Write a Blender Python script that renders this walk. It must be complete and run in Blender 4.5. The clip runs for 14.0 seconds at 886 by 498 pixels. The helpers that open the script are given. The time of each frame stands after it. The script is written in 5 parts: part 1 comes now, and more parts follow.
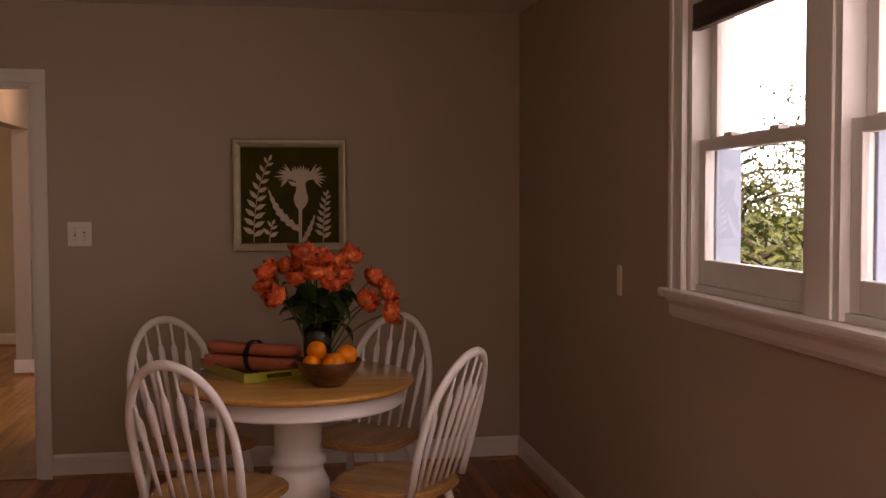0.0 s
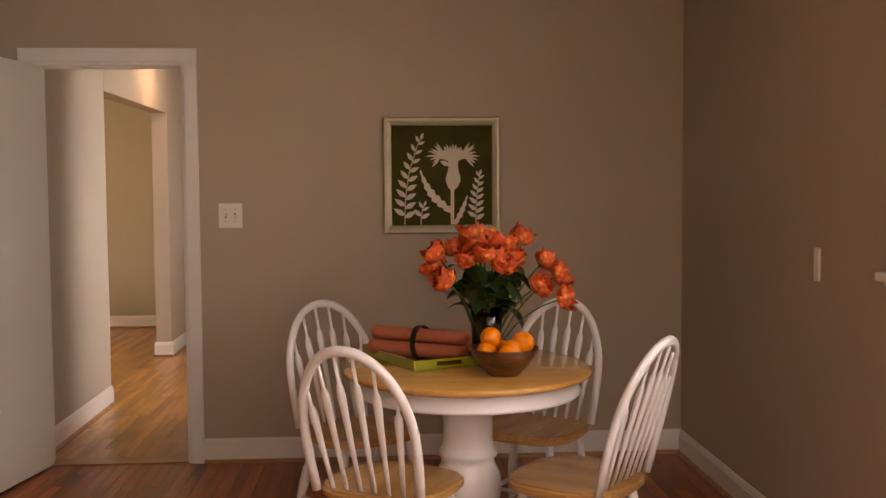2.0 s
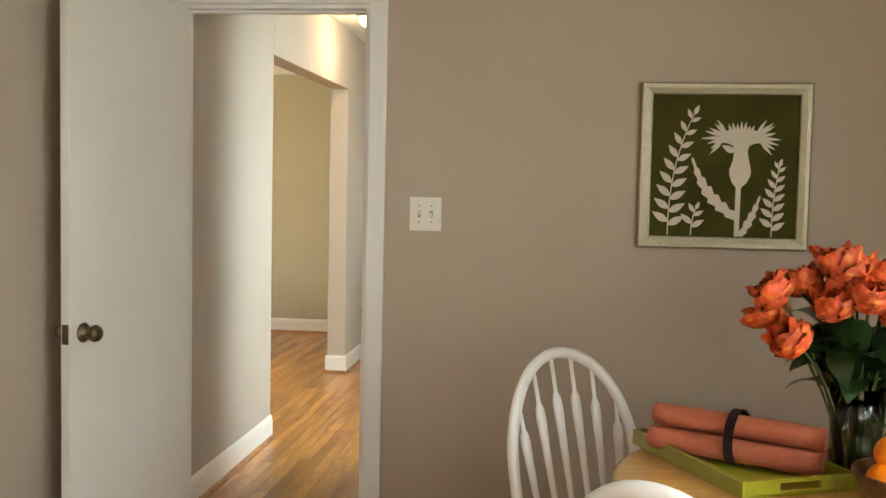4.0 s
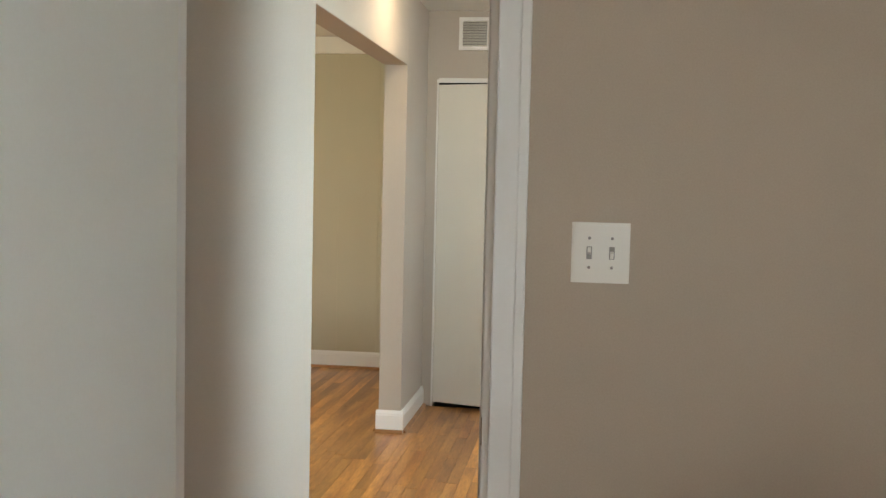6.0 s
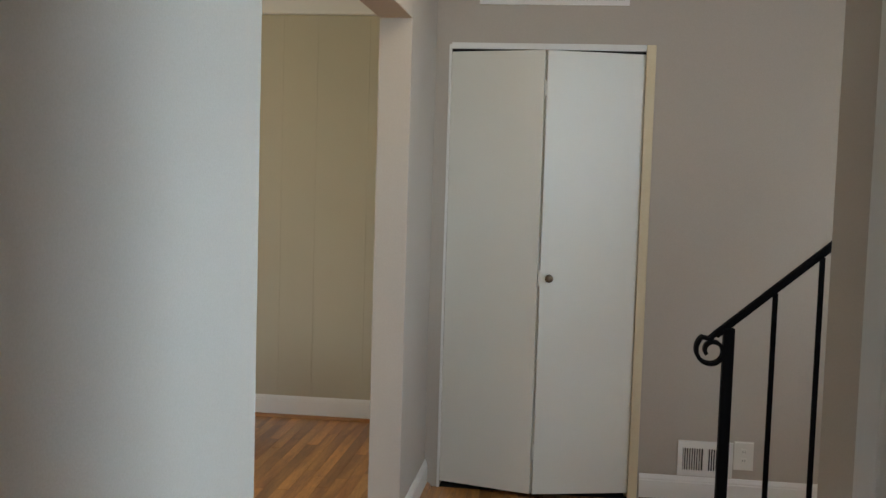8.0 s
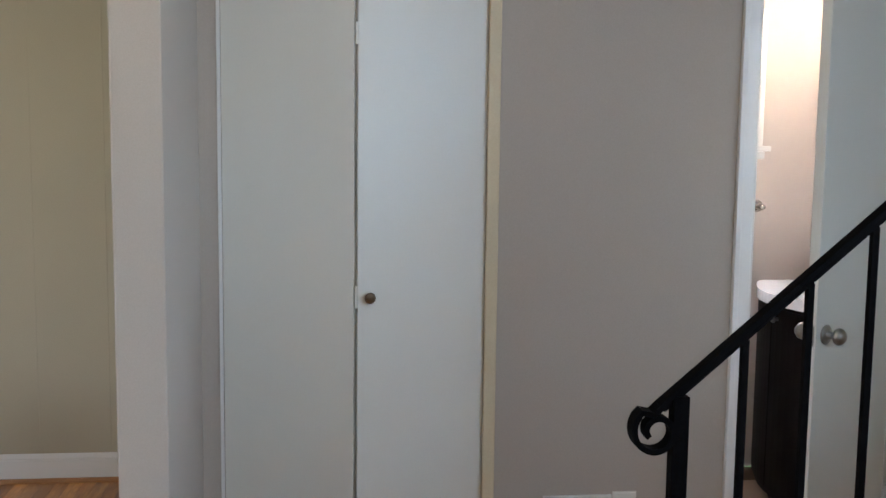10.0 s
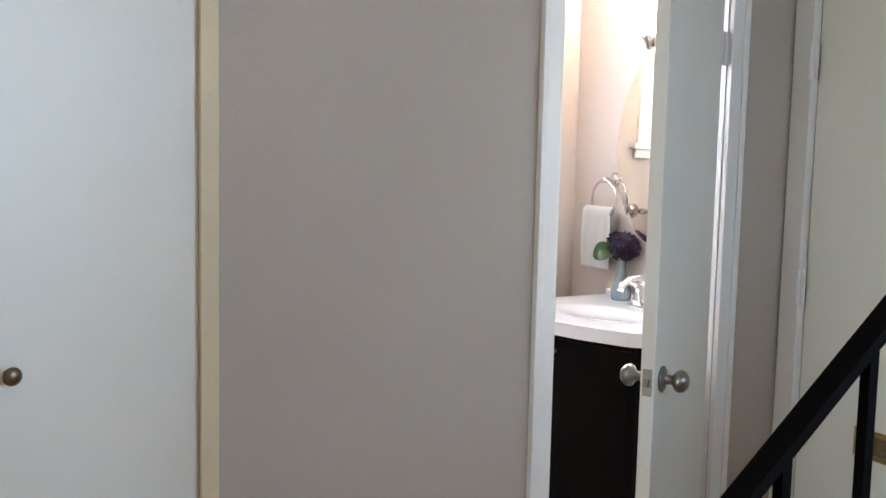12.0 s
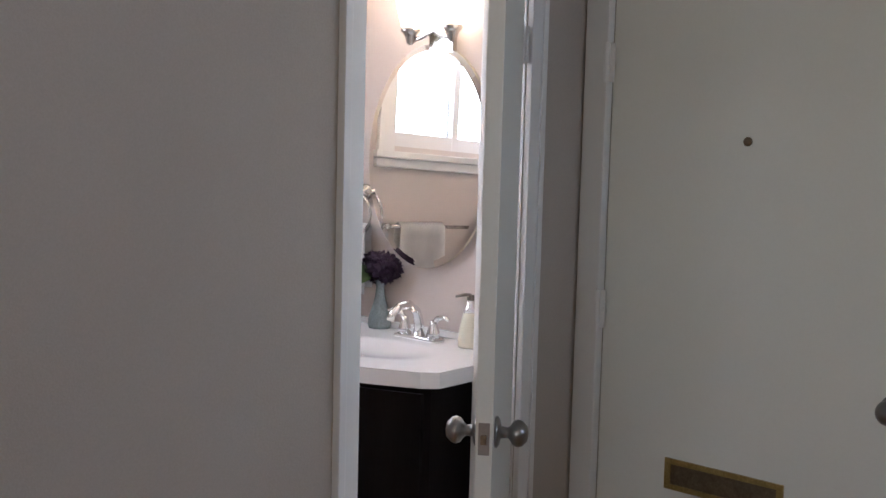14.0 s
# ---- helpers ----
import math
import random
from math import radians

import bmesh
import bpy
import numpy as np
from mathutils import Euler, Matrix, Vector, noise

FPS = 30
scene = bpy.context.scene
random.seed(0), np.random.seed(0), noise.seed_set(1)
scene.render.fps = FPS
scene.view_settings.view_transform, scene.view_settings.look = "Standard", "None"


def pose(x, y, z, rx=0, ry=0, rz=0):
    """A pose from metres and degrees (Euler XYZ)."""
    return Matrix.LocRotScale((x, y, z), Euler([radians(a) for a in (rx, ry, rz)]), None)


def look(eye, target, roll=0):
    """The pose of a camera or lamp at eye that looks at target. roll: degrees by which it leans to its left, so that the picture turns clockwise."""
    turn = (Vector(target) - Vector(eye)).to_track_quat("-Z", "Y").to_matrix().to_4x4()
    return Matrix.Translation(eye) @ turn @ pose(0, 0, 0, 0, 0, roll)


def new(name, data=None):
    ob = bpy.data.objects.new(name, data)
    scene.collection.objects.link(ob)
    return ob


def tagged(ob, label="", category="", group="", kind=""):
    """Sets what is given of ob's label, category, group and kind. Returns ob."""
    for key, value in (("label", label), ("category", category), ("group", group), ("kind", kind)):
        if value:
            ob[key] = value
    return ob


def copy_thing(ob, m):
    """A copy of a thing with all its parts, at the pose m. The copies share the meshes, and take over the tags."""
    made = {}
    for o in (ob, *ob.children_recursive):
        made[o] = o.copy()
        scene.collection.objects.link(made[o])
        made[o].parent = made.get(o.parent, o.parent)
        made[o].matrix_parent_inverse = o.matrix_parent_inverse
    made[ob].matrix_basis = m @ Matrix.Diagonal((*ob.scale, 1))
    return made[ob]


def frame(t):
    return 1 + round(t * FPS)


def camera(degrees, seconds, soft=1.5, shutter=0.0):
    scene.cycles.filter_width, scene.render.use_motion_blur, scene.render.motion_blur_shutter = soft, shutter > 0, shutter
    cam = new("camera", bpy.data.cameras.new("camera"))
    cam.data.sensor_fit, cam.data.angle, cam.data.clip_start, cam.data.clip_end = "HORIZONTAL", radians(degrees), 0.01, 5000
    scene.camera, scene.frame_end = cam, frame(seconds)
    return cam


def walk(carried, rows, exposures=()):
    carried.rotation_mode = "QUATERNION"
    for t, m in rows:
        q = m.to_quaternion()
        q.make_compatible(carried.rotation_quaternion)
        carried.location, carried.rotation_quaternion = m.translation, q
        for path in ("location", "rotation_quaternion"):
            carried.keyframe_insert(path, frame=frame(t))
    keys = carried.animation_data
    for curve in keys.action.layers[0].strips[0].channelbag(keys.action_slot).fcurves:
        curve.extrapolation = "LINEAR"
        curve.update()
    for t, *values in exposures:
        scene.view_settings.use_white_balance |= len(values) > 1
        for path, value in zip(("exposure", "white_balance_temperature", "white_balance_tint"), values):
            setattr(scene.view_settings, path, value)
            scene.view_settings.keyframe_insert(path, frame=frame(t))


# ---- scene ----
import itertools

cam = camera(47.1, 14.0)

PATH = [
    (0, (1.145, -5.448, 1.419), (1.47, -3.477, 1.327), -0.2),
    (0.5, (1.089, -5.449, 1.416), (1.288, -3.461, 1.319), -0.2),
    (1, (1.048, -5.424, 1.42), (1.209, -3.434, 1.311), 0.5),
    (1.5, (0.931, -5.358, 1.413), (1.095, -3.368, 1.3), -0.1),
    (2, (0.928, -5.187, 1.392), (1.043, -3.194, 1.273), -0.4),
    (2.5, (0.927, -4.838, 1.401), (0.945, -2.841, 1.296), 0.5),
    (3, (0.853, -4.502, 1.386), (0.786, -2.507, 1.263), 1.4),
    (3.5, (0.739, -4.121, 1.399), (0.602, -2.13, 1.268), 0.7),
    (4, (0.646, -3.736, 1.375), (0.421, -1.753, 1.247), 1.2),
    (4.2, (0.603, -3.567, 1.401), (0.336, -1.59, 1.27), 1.2),
    (6.5, (-0.014, -1.731, 1.399), (-0.291, 0.245, 1.267), 1.2),
    (7, (-0.125, -1.335, 1.381), (-0.403, 0.64, 1.241), 0.5),
    (7.2, (-0.153, -1.135, 1.387), (-0.434, 0.841, 1.256), 1.1),
    (9.3, (-0.39, 0.334, 1.518), (-0.431, 2.323, 1.314), 1.5),
    (9.5, (-0.413, 0.465, 1.516), (-0.387, 2.453, 1.305), 1.5),
    (10, (-0.453, 0.786, 1.514), (-0.227, 2.761, 1.294), 0.7),
    (10.5, (-0.433, 1.052, 1.491), (-0.111, 3.011, 1.256), 0.5),
    (11, (-0.368, 1.356, 1.475), (0.037, 3.303, 1.268), 1.3),
    (11.5, (-0.413, 1.629, 1.449), (0.183, 3.524, 1.227), 1.8),
    (12, (-0.483, 1.938, 1.459), (0.446, 3.697, 1.251), 1.3),
    (12.5, (-0.447, 2.211, 1.437), (0.609, 3.9, 1.263), 2.3),
    (13, (-0.435, 2.398, 1.444), (0.723, 4.021, 1.287), 1.3),
    (13.5, (-0.43, 2.512, 1.445), (0.843, 4.044, 1.261), 2.5),
    (14, (-0.471, 2.567, 1.458), (1.014, 3.894, 1.277), 1.5),
]

EXPOSURE = [(0, 0.10, 10400, 52), (0.5, 1.00, 10800, 52), (1.5, 1.28, 10600, 47), (2.5, 1.48, 9600, 25), (3.2, 1.98, 8400, 12), (4.2, 2.18, 7700, 9), (6.5, 1.62, 6750, 9), (7.2, 1.36, 6600, 9), (9.3, 1.24, 5500, 12), (10.5, 1.62, 5500, 11), (12, 1.78, 5550, 11), (13, 1.66, 5600, 15), (13.5, 1.22, 5600, 17), (14, 0.84, 5600, 17)]
walk(cam, [(t, look(eye, target, roll)) for t, eye, target, roll in PATH], EXPOSURE)

# ---------------------------------------------------------------- world and light
world = bpy.data.worlds.new("sky")
scene.world = world
world.use_nodes = True
wn = world.node_tree.nodes
sky = wn.new("ShaderNodeTexSky")
sky.sky_type, sky.sun_disc = "NISHITA", False
sky.sun_elevation, sky.sun_rotation = radians(70), radians(250)
world.node_tree.links.new(sky.outputs[0], wn["Background"].inputs[0])
wn["Background"].inputs[1].default_value = 0.15


def lamp(name, kind, m, energy, colour=(1, 1, 1), size=(1, 1), angle=0.0, radius=0.05):
    data = bpy.data.lights.new(name, kind)
    data.energy, data.color = energy, colour
    if kind == "AREA":
        data.shape, data.size, data.size_y = "RECTANGLE", *size
    elif kind == "SUN":
        data.angle = radians(angle)
    else:
        data.shadow_soft_size = radius
    ob = new(name, data)
    ob.matrix_world = m
    return ob


lamp("sun", "SUN", look((-4, -1.5, 12), (0, 0, 0)), 5.0, (1, 0.95, 0.86), angle=0.5)
DYS, BATH_N = -6.6, 5.20
DAY = (0.70, 0.85, 1.0)
lamp("dining_window_light", "AREA", look((2.70, -3.64, 1.62), (0.3, -2.6, 0.6)), 25, (0.72, 0.86, 1.0), (2.5, 0.95))
# Warm fill from an unseen south opening, added to balance the dining room.
lamp("south_fill_light", "AREA", look((1.5, DYS + 0.03, 1.6), (0.9, -1.2, 0.7)), 9.5, (1.0, 0.93, 0.83), (1.4, 1.0))
# Daylight fill for the living room, from an assumed opening out of view.
lamp("living_fill_light", "AREA", look((-4.5, 2.3, 1.5), (-1.5, 3.4, 1.1)), 19, (1.0, 0.97, 0.86), (2.4, 1.4))
# Bluish fill over the stairs; its opening is unseen and added.
lamp("stair_fill_light", "AREA", look((1.78, 1.1, 1.75), (-0.9, 2.4, 0.7)), 14, DAY, (0.9, 1.1))
lamp("bath_window_light", "AREA", look((0.99, BATH_N + 0.12, 1.72), (1.15, 4.3, 1.0)), 7.5, (0.95, 0.97, 1.0), (0.7, 0.5))

# ---------------------------------------------------------------- materials


def rgba(c):
    return (*c, 1.0)


def material(name, base, rough=0.5, metal=0.0, vary=0.06, scale=6.0, bump=0.05, fine=180.0, coat=0.0, spec=0.5,
             second=None, mask=(0.45, 0.75), stretch=(1, 1, 1), emit=None, emit_strength=0.0, transmission=0.0, ior=1.45, island=0.0, objrand=0.0):
    """Paint, metal or cloth: broad stains, fine grain and a little relief, at real size."""
    m = bpy.data.materials.new(name)
    m.use_nodes = True
    n, l = m.node_tree.nodes, m.node_tree.links
    b = n["Principled BSDF"]
    co = n.new("ShaderNodeTexCoord")
    mp = n.new("ShaderNodeMapping")
    mp.inputs["Scale"].default_value = stretch
    l.new(co.outputs["Object"], mp.inputs[0])
    big = n.new("ShaderNodeTexNoise")
    big.inputs["Scale"].default_value, big.inputs["Detail"].default_value = scale, 4
    small = n.new("ShaderNodeTexNoise")
    small.inputs["Scale"].default_value, small.inputs["Detail"].default_value = fine, 3
    l.new(mp.outputs[0], big.inputs["Vector"])
    l.new(mp.outputs[0], small.inputs["Vector"])
    ramp = n.new("ShaderNodeValToRGB")
    e = ramp.color_ramp.elements
    dark = second or tuple(max(0.0, c * (1 - 2 * vary)) for c in base)
    e[0].position, e[1].position = (mask if second else (0.25, 0.75))
    e[0].color, e[1].color = rgba(base if second else dark), rgba(dark if second else base)
    l.new(big.outputs[0], ramp.inputs[0])
    mix = n.new("ShaderNodeMixRGB")
    mix.blend_type = "OVERLAY"
    mix.inputs[0].default_value = min(1.0, vary * 2.5)
    l.new(ramp.outputs[0], mix.inputs[1])
    l.new(small.outputs[0], mix.inputs[2])
    out = mix.outputs[0]
    if island or objrand:
        src = n.new("ShaderNodeObjectInfo") if objrand else n.new("ShaderNodeNewGeometry")
        hsv = n.new("ShaderNodeHueSaturation")
        mr = n.new("ShaderNodeMapRange")
        amt = objrand or island
        mr.inputs["To Min"].default_value, mr.inputs["To Max"].default_value = 1 - amt, 1 + amt
        l.new(src.outputs["Random" if objrand else "Random Per Island"], mr.inputs[0])
        l.new(mr.outputs[0], hsv.inputs["Value"])
        l.new(out, hsv.inputs["Color"])
        out = hsv.outputs[0]
    l.new(out, b.inputs["Base Color"])
    b.inputs["Roughness"].default_value, b.inputs["Metallic"].default_value = rough, metal
    b.inputs["Coat Weight"].default_value, b.inputs["Specular IOR Level"].default_value = coat, spec
    b.inputs["Transmission Weight"].default_value, b.inputs["IOR"].default_value = transmission, ior
    rr = n.new("ShaderNodeMapRange")
    rr.inputs["To Min"].default_value, rr.inputs["To Max"].default_value = max(0.02, rough - 0.08), min(1.0, rough + 0.08)
    l.new(big.outputs[0], rr.inputs[0])
    if transmission == 0 and metal < 0.9:
        l.new(rr.outputs[0], b.inputs["Roughness"])
    if bump:
        bp = n.new("ShaderNodeBump")
        bp.inputs["Strength"].default_value, bp.inputs["Distance"].default_value = bump, 0.004
        l.new(small.outputs[0], bp.inputs["Height"])
        l.new(bp.outputs[0], b.inputs["Normal"])
    if emit:
        b.inputs["Emission Color"].default_value, b.inputs["Emission Strength"].default_value = rgba(emit), emit_strength
    return m


def wood(name, light, dark, rough=0.3, along="y", coat=0.3, grain=9.0, objrand=0.0, island=0.0, ring=0.6, spec=0.5):
    """Wood: long grain streaks along one axis, pores, and plank-to-plank change."""
    m = bpy.data.materials.new(name)
    m.use_nodes = True
    n, l = m.node_tree.nodes, m.node_tree.links
    b = n["Principled BSDF"]
    co = n.new("ShaderNodeTexCoord")
    geo = n.new("ShaderNodeNewGeometry")
    info = n.new("ShaderNodeObjectInfo")
    add = n.new("ShaderNodeVectorMath")
    sc = n.new("ShaderNodeMath")
    sc.operation = "MULTIPLY"
    sc.inputs[1].default_value = 37.0
    l.new((info if objrand else geo).outputs["Random" if objrand else "Random Per Island"], sc.inputs[0])
    l.new(co.outputs["Object"], add.inputs[0])
    l.new(sc.outputs[0], add.inputs[1])
    mp = n.new("ShaderNodeMapping")
    k = {"x": (0.12, 1, 1), "y": (1, 0.12, 1), "z": (1, 1, 0.12)}[along]
    mp.inputs["Scale"].default_value = k
    l.new(add.outputs[0], mp.inputs[0])
    no = n.new("ShaderNodeTexNoise")
    no.inputs["Scale"].default_value, no.inputs["Detail"].default_value, no.inputs["Distortion"].default_value = grain, 6, ring
    fine = n.new("ShaderNodeTexNoise")
    fine.inputs["Scale"].default_value, fine.inputs["Detail"].default_value = grain * 14, 4
    l.new(mp.outputs[0], no.inputs["Vector"])
    l.new(mp.outputs[0], fine.inputs["Vector"])
    ramp = n.new("ShaderNodeValToRGB")
    e = ramp.color_ramp.elements
    e[0].position, e[1].position = 0.32, 0.66
    e[0].color, e[1].color = rgba(dark), rgba(light)
    l.new(no.outputs[0], ramp.inputs[0])
    mix = n.new("ShaderNodeMixRGB")
    mix.blend_type = "OVERLAY"
    mix.inputs[0].default_value = 0.45
    l.new(ramp.outputs[0], mix.inputs[1])
    l.new(fine.outputs[0], mix.inputs[2])
    hsv = n.new("ShaderNodeHueSaturation")
    mr = n.new("ShaderNodeMapRange")
    amt = objrand or island
    mr.inputs["To Min"].default_value, mr.inputs["To Max"].default_value = 1 - amt, 1 + amt
    l.new((info if objrand else geo).outputs["Random" if objrand else "Random Per Island"], mr.inputs[0])
    l.new(mr.outputs[0], hsv.inputs["Value"])
    l.new(mix.outputs[0], hsv.inputs["Color"])
    l.new(hsv.outputs[0], b.inputs["Base Color"])
    b.inputs["Roughness"].default_value, b.inputs["Coat Weight"].default_value, b.inputs["Coat Roughness"].default_value = rough, coat, 0.15
    b.inputs["Specular IOR Level"].default_value = spec
    bp = n.new("ShaderNodeBump")
    bp.inputs["Strength"].default_value, bp.inputs["Distance"].default_value = 0.12, 0.002
    l.new(fine.outputs[0], bp.inputs["Height"])
    l.new(bp.outputs[0], b.inputs["Normal"])
    return m


WALL = material("wall_paint", (0.48, 0.425, 0.36), 0.75, vary=0.03, scale=1.3, bump=0.12, fine=260, spec=0.25)
DINWALL = material("dining_wall_paint", (0.475, 0.39, 0.305), 0.75, vary=0.035, scale=1.3, bump=0.12, fine=260, spec=0.25)
LIVING = material("panel_paint", (0.48, 0.437, 0.325), 0.6, vary=0.03, scale=2, bump=0.08, fine=200, spec=0.3)
CEIL = material("ceiling_paint", (0.74, 0.72, 0.67), 0.85, vary=0.02, scale=1.5, bump=0.1, fine=220, spec=0.2)
TRIM = material("trim_paint", (0.78, 0.765, 0.73), 0.35, vary=0.025, scale=3, bump=0.04, fine=140)
DOORPAINT = material("door_paint", (0.74, 0.72, 0.645), 0.42, vary=0.025, scale=2.2, bump=0.05, fine=150)
CREAM = material("aged_cream_paint", (0.70, 0.60, 0.40), 0.5, vary=0.05, scale=5, bump=0.06)
BATHWALL = material("bath_paint", (0.60, 0.53, 0.48), 0.7, vary=0.02, scale=2, bump=0.08, fine=240, spec=0.25)
OAK = wood("oak_floor", (0.62, 0.29, 0.075), (0.27, 0.10, 0.022), 0.28, "y", 0.25, 10, objrand=0.27)
OAKREST = wood("oak_floor_rest", (0.62, 0.29, 0.075), (0.27, 0.10, 0.022), 0.28, "y", 0.25, 10, island=0.27)
# Dining boards: the hall's oak grain in a darker, redder colour.
DININGOAK = wood("dining_oak_floor", (0.42, 0.125, 0.034), (0.17, 0.045, 0.012), 0.36, "y", 0.1, 10, objrand=0.22)
DININGOAKREST = wood("dining_oak_floor_rest", (0.42, 0.125, 0.034), (0.17, 0.045, 0.012), 0.36, "y", 0.1, 10, island=0.22)
SHOE = wood("oak_moulding", (0.44, 0.22, 0.09), (0.26, 0.12, 0.045), 0.35, "x", 0.2, 12, island=0.1)
TABLEWOOD = wood("table_wood", (0.70, 0.37, 0.105), (0.56, 0.26, 0.065), 0.14, "x", 0.6, 7, island=0.06)
SEATWOOD = wood("seat_wood", (0.58, 0.32, 0.12), (0.42, 0.21, 0.07), 0.22, "y", 0.4, 8, island=0.08)
CHAIRWHITE = material("chair_white", (0.80, 0.79, 0.77), 0.3, vary=0.03, scale=9, bump=0.03, fine=90)
SUB = material("subfloor", (0.08, 0.045, 0.02), 0.8)
IRON = material("black_iron", (0.0035, 0.003, 0.003), 0.7, spec=0.03, vary=0.2, scale=30, bump=0.25, fine=120)
NICKEL = material("satin_nickel", (0.28, 0.262, 0.24), 0.28, 1.0, vary=0.05, scale=20, bump=0.02)
BRIGHTNICKEL = material("polished_nickel", (0.62, 0.60, 0.57), 0.2, 1.0, vary=0.04, scale=20, bump=0.01)
CHROME = material("chrome", (0.82, 0.82, 0.82), 0.07, 1.0, vary=0.01, bump=0)
BRASS = material("aged_brass", (0.50, 0.36, 0.14), 0.35, 1.0, vary=0.15, scale=40, bump=0.06)
KNOBBRONZE = material("antique_knob", (0.24, 0.18, 0.12), 0.35, 1.0, vary=0.15, scale=40, bump=0.04)
# Near-black that stands for the shade inside gaps and recesses.
DARK = material("gap_shade", (0.012, 0.011, 0.010), 0.9, vary=0.1, bump=0)
ESPRESSO = wood("espresso_wood", (0.006, 0.004, 0.004), (0.003, 0.002, 0.002), 0.6, "z", 0.0, 9, island=0.05, spec=0.12)
CERAMIC = material("white_ceramic", (0.86, 0.86, 0.85), 0.08, vary=0.01, bump=0, coat=0.5)
TOWEL = material("white_terry", (0.84, 0.82, 0.79), 0.95, vary=0.03, scale=30, bump=0.25, fine=420, spec=0.1)
PLATE = material("switch_plastic", (0.80, 0.77, 0.70), 0.3, vary=0.02, bump=0.01)
SLOTGREY = material("switch_slot", (0.30, 0.28, 0.25), 0.5, vary=0.05, bump=0.0)
VINYL = material("window_vinyl", (0.76, 0.75, 0.73), 0.35, vary=0.03, scale=5, bump=0.03)
TILE = material("bath_floor_tile", (0.34, 0.24, 0.17), 0.35, vary=0.1, scale=6, bump=0.1)
FRAMESILVER = material("champagne_frame", (0.33, 0.29, 0.20), 0.38, 0.35, vary=0.1, scale=14, bump=0.12, fine=90, stretch=(1, 1, 1))
CANVAS = material("green_canvas", (0.062, 0.056, 0.010), 0.8, vary=0.3, scale=5, bump=0.3, fine=300, spec=0.15, second=(0.036, 0.036, 0.010))
MOTIF = material("pale_motif", (0.66, 0.58, 0.48), 0.7, vary=0.06, scale=8, bump=0.15, fine=200)
ORANGEFRUIT = material("orange_peel", (0.88, 0.22, 0.008), 0.36, vary=0.06, scale=20, bump=0.5, fine=160)
BOWL = wood("bowl_wood", (0.15, 0.050, 0.016), (0.014, 0.006, 0.003), 0.3, "x", 0.3, 38, island=0.05, ring=1.2)
FABRIC = material("coral_fabric", (0.76, 0.235, 0.13), 0.9, vary=0.08, scale=40, bump=0.4, fine=360, spec=0.15)
RIBBON = material("dark_ribbon", (0.03, 0.012, 0.010), 0.4, bump=0.1)
TRAYGREEN = material("lime_lacquer", (0.30, 0.29, 0.025), 0.25, vary=0.06, scale=12, bump=0.03, coat=0.5)
PETAL = material("orange_petal", (0.60, 0.075, 0.022), 0.5, vary=0.12, scale=32, bump=0.3, fine=90, second=(0.88, 0.30, 0.06), mask=(0.52, 0.74), objrand=0.25)
LEAF = material("dark_leaf", (0.022, 0.055, 0.014), 0.35, vary=0.25, scale=20, bump=0.2, fine=60, objrand=0.3)
STEM = material("stem", (0.07, 0.11, 0.03), 0.5, vary=0.2)
PLUM = material("plum_petal", (0.030, 0.010, 0.038), 0.7, vary=0.2, scale=60, bump=0.4, fine=90)
BLUEGLASS = material("blue_grey_glaze", (0.30, 0.37, 0.38), 0.2, vary=0.15, scale=18, bump=0.05, coat=0.4)
SOAP = material("cream_bottle", (0.70, 0.66, 0.52), 0.25, vary=0.03)
BLIND = material("dark_blind", (0.075, 0.035, 0.022), 0.5, vary=0.2, scale=20, bump=0.1)
BRICKBLACK = material("firebox", (0.03, 0.028, 0.026), 0.9, vary=0.3, scale=9, bump=0.5, fine=40)
RUSTIC = wood("weathered_wood", (0.22, 0.19, 0.15), (0.10, 0.085, 0.07), 0.8, "z", 0, 12, island=0.15)
GRASS = material("lawn", (0.10, 0.16, 0.035), 0.9, vary=0.3, scale=2, bump=0.6, fine=30)
HAZE = material("hazy_sky", (0.6, 0.7, 0.8), 0.9, bump=0, emit=(0.62, 0.85, 1.0), emit_strength=4.0)
FOLIAGE = material("tree_leaves", (0.17, 0.26, 0.07), 0.6, vary=0.25, scale=1.5, bump=0, island=0.5)
BARK = material("bark", (0.11, 0.085, 0.065), 0.9, vary=0.3, scale=10, bump=0.8, fine=30)
# Blue cast of the sky's light, put into the liner's base colour.
SKYLIT = material("skylit_liner", (0.36, 0.48, 0.62), 0.6, vary=0.03)


def glass(name, tint=(1, 1, 1), rough=0.0):
    m = bpy.data.materials.new(name)
    m.use_nodes = True
    b = m.node_tree.nodes["Principled BSDF"]
    b.inputs["Base Color"].default_value = rgba(tint)
    b.inputs["Roughness"].default_value, b.inputs["Transmission Weight"].default_value, b.inputs["IOR"].default_value = rough, 1.0, 1.45
    return m


GLASS = glass("clear_glass")
VASEGLASS = glass("vase_glass", (0.46, 0.52, 0.42))
MIRROR = material("silvered_mirror", (0.93, 0.94, 0.93), 0.015, 1.0, vary=0.0, bump=0)
SHADE = material("frosted_lamp_glass", (0.9, 0.88, 0.82), 0.4, vary=0.01, bump=0, emit=(1.0, 0.80, 0.55), emit_strength=6.0)
CEILSHADE = material("ceiling_lamp_glass", (0.9, 0.88, 0.82), 0.4, vary=0.01, bump=0, emit=(1.0, 0.86, 0.66), emit_strength=1.8)

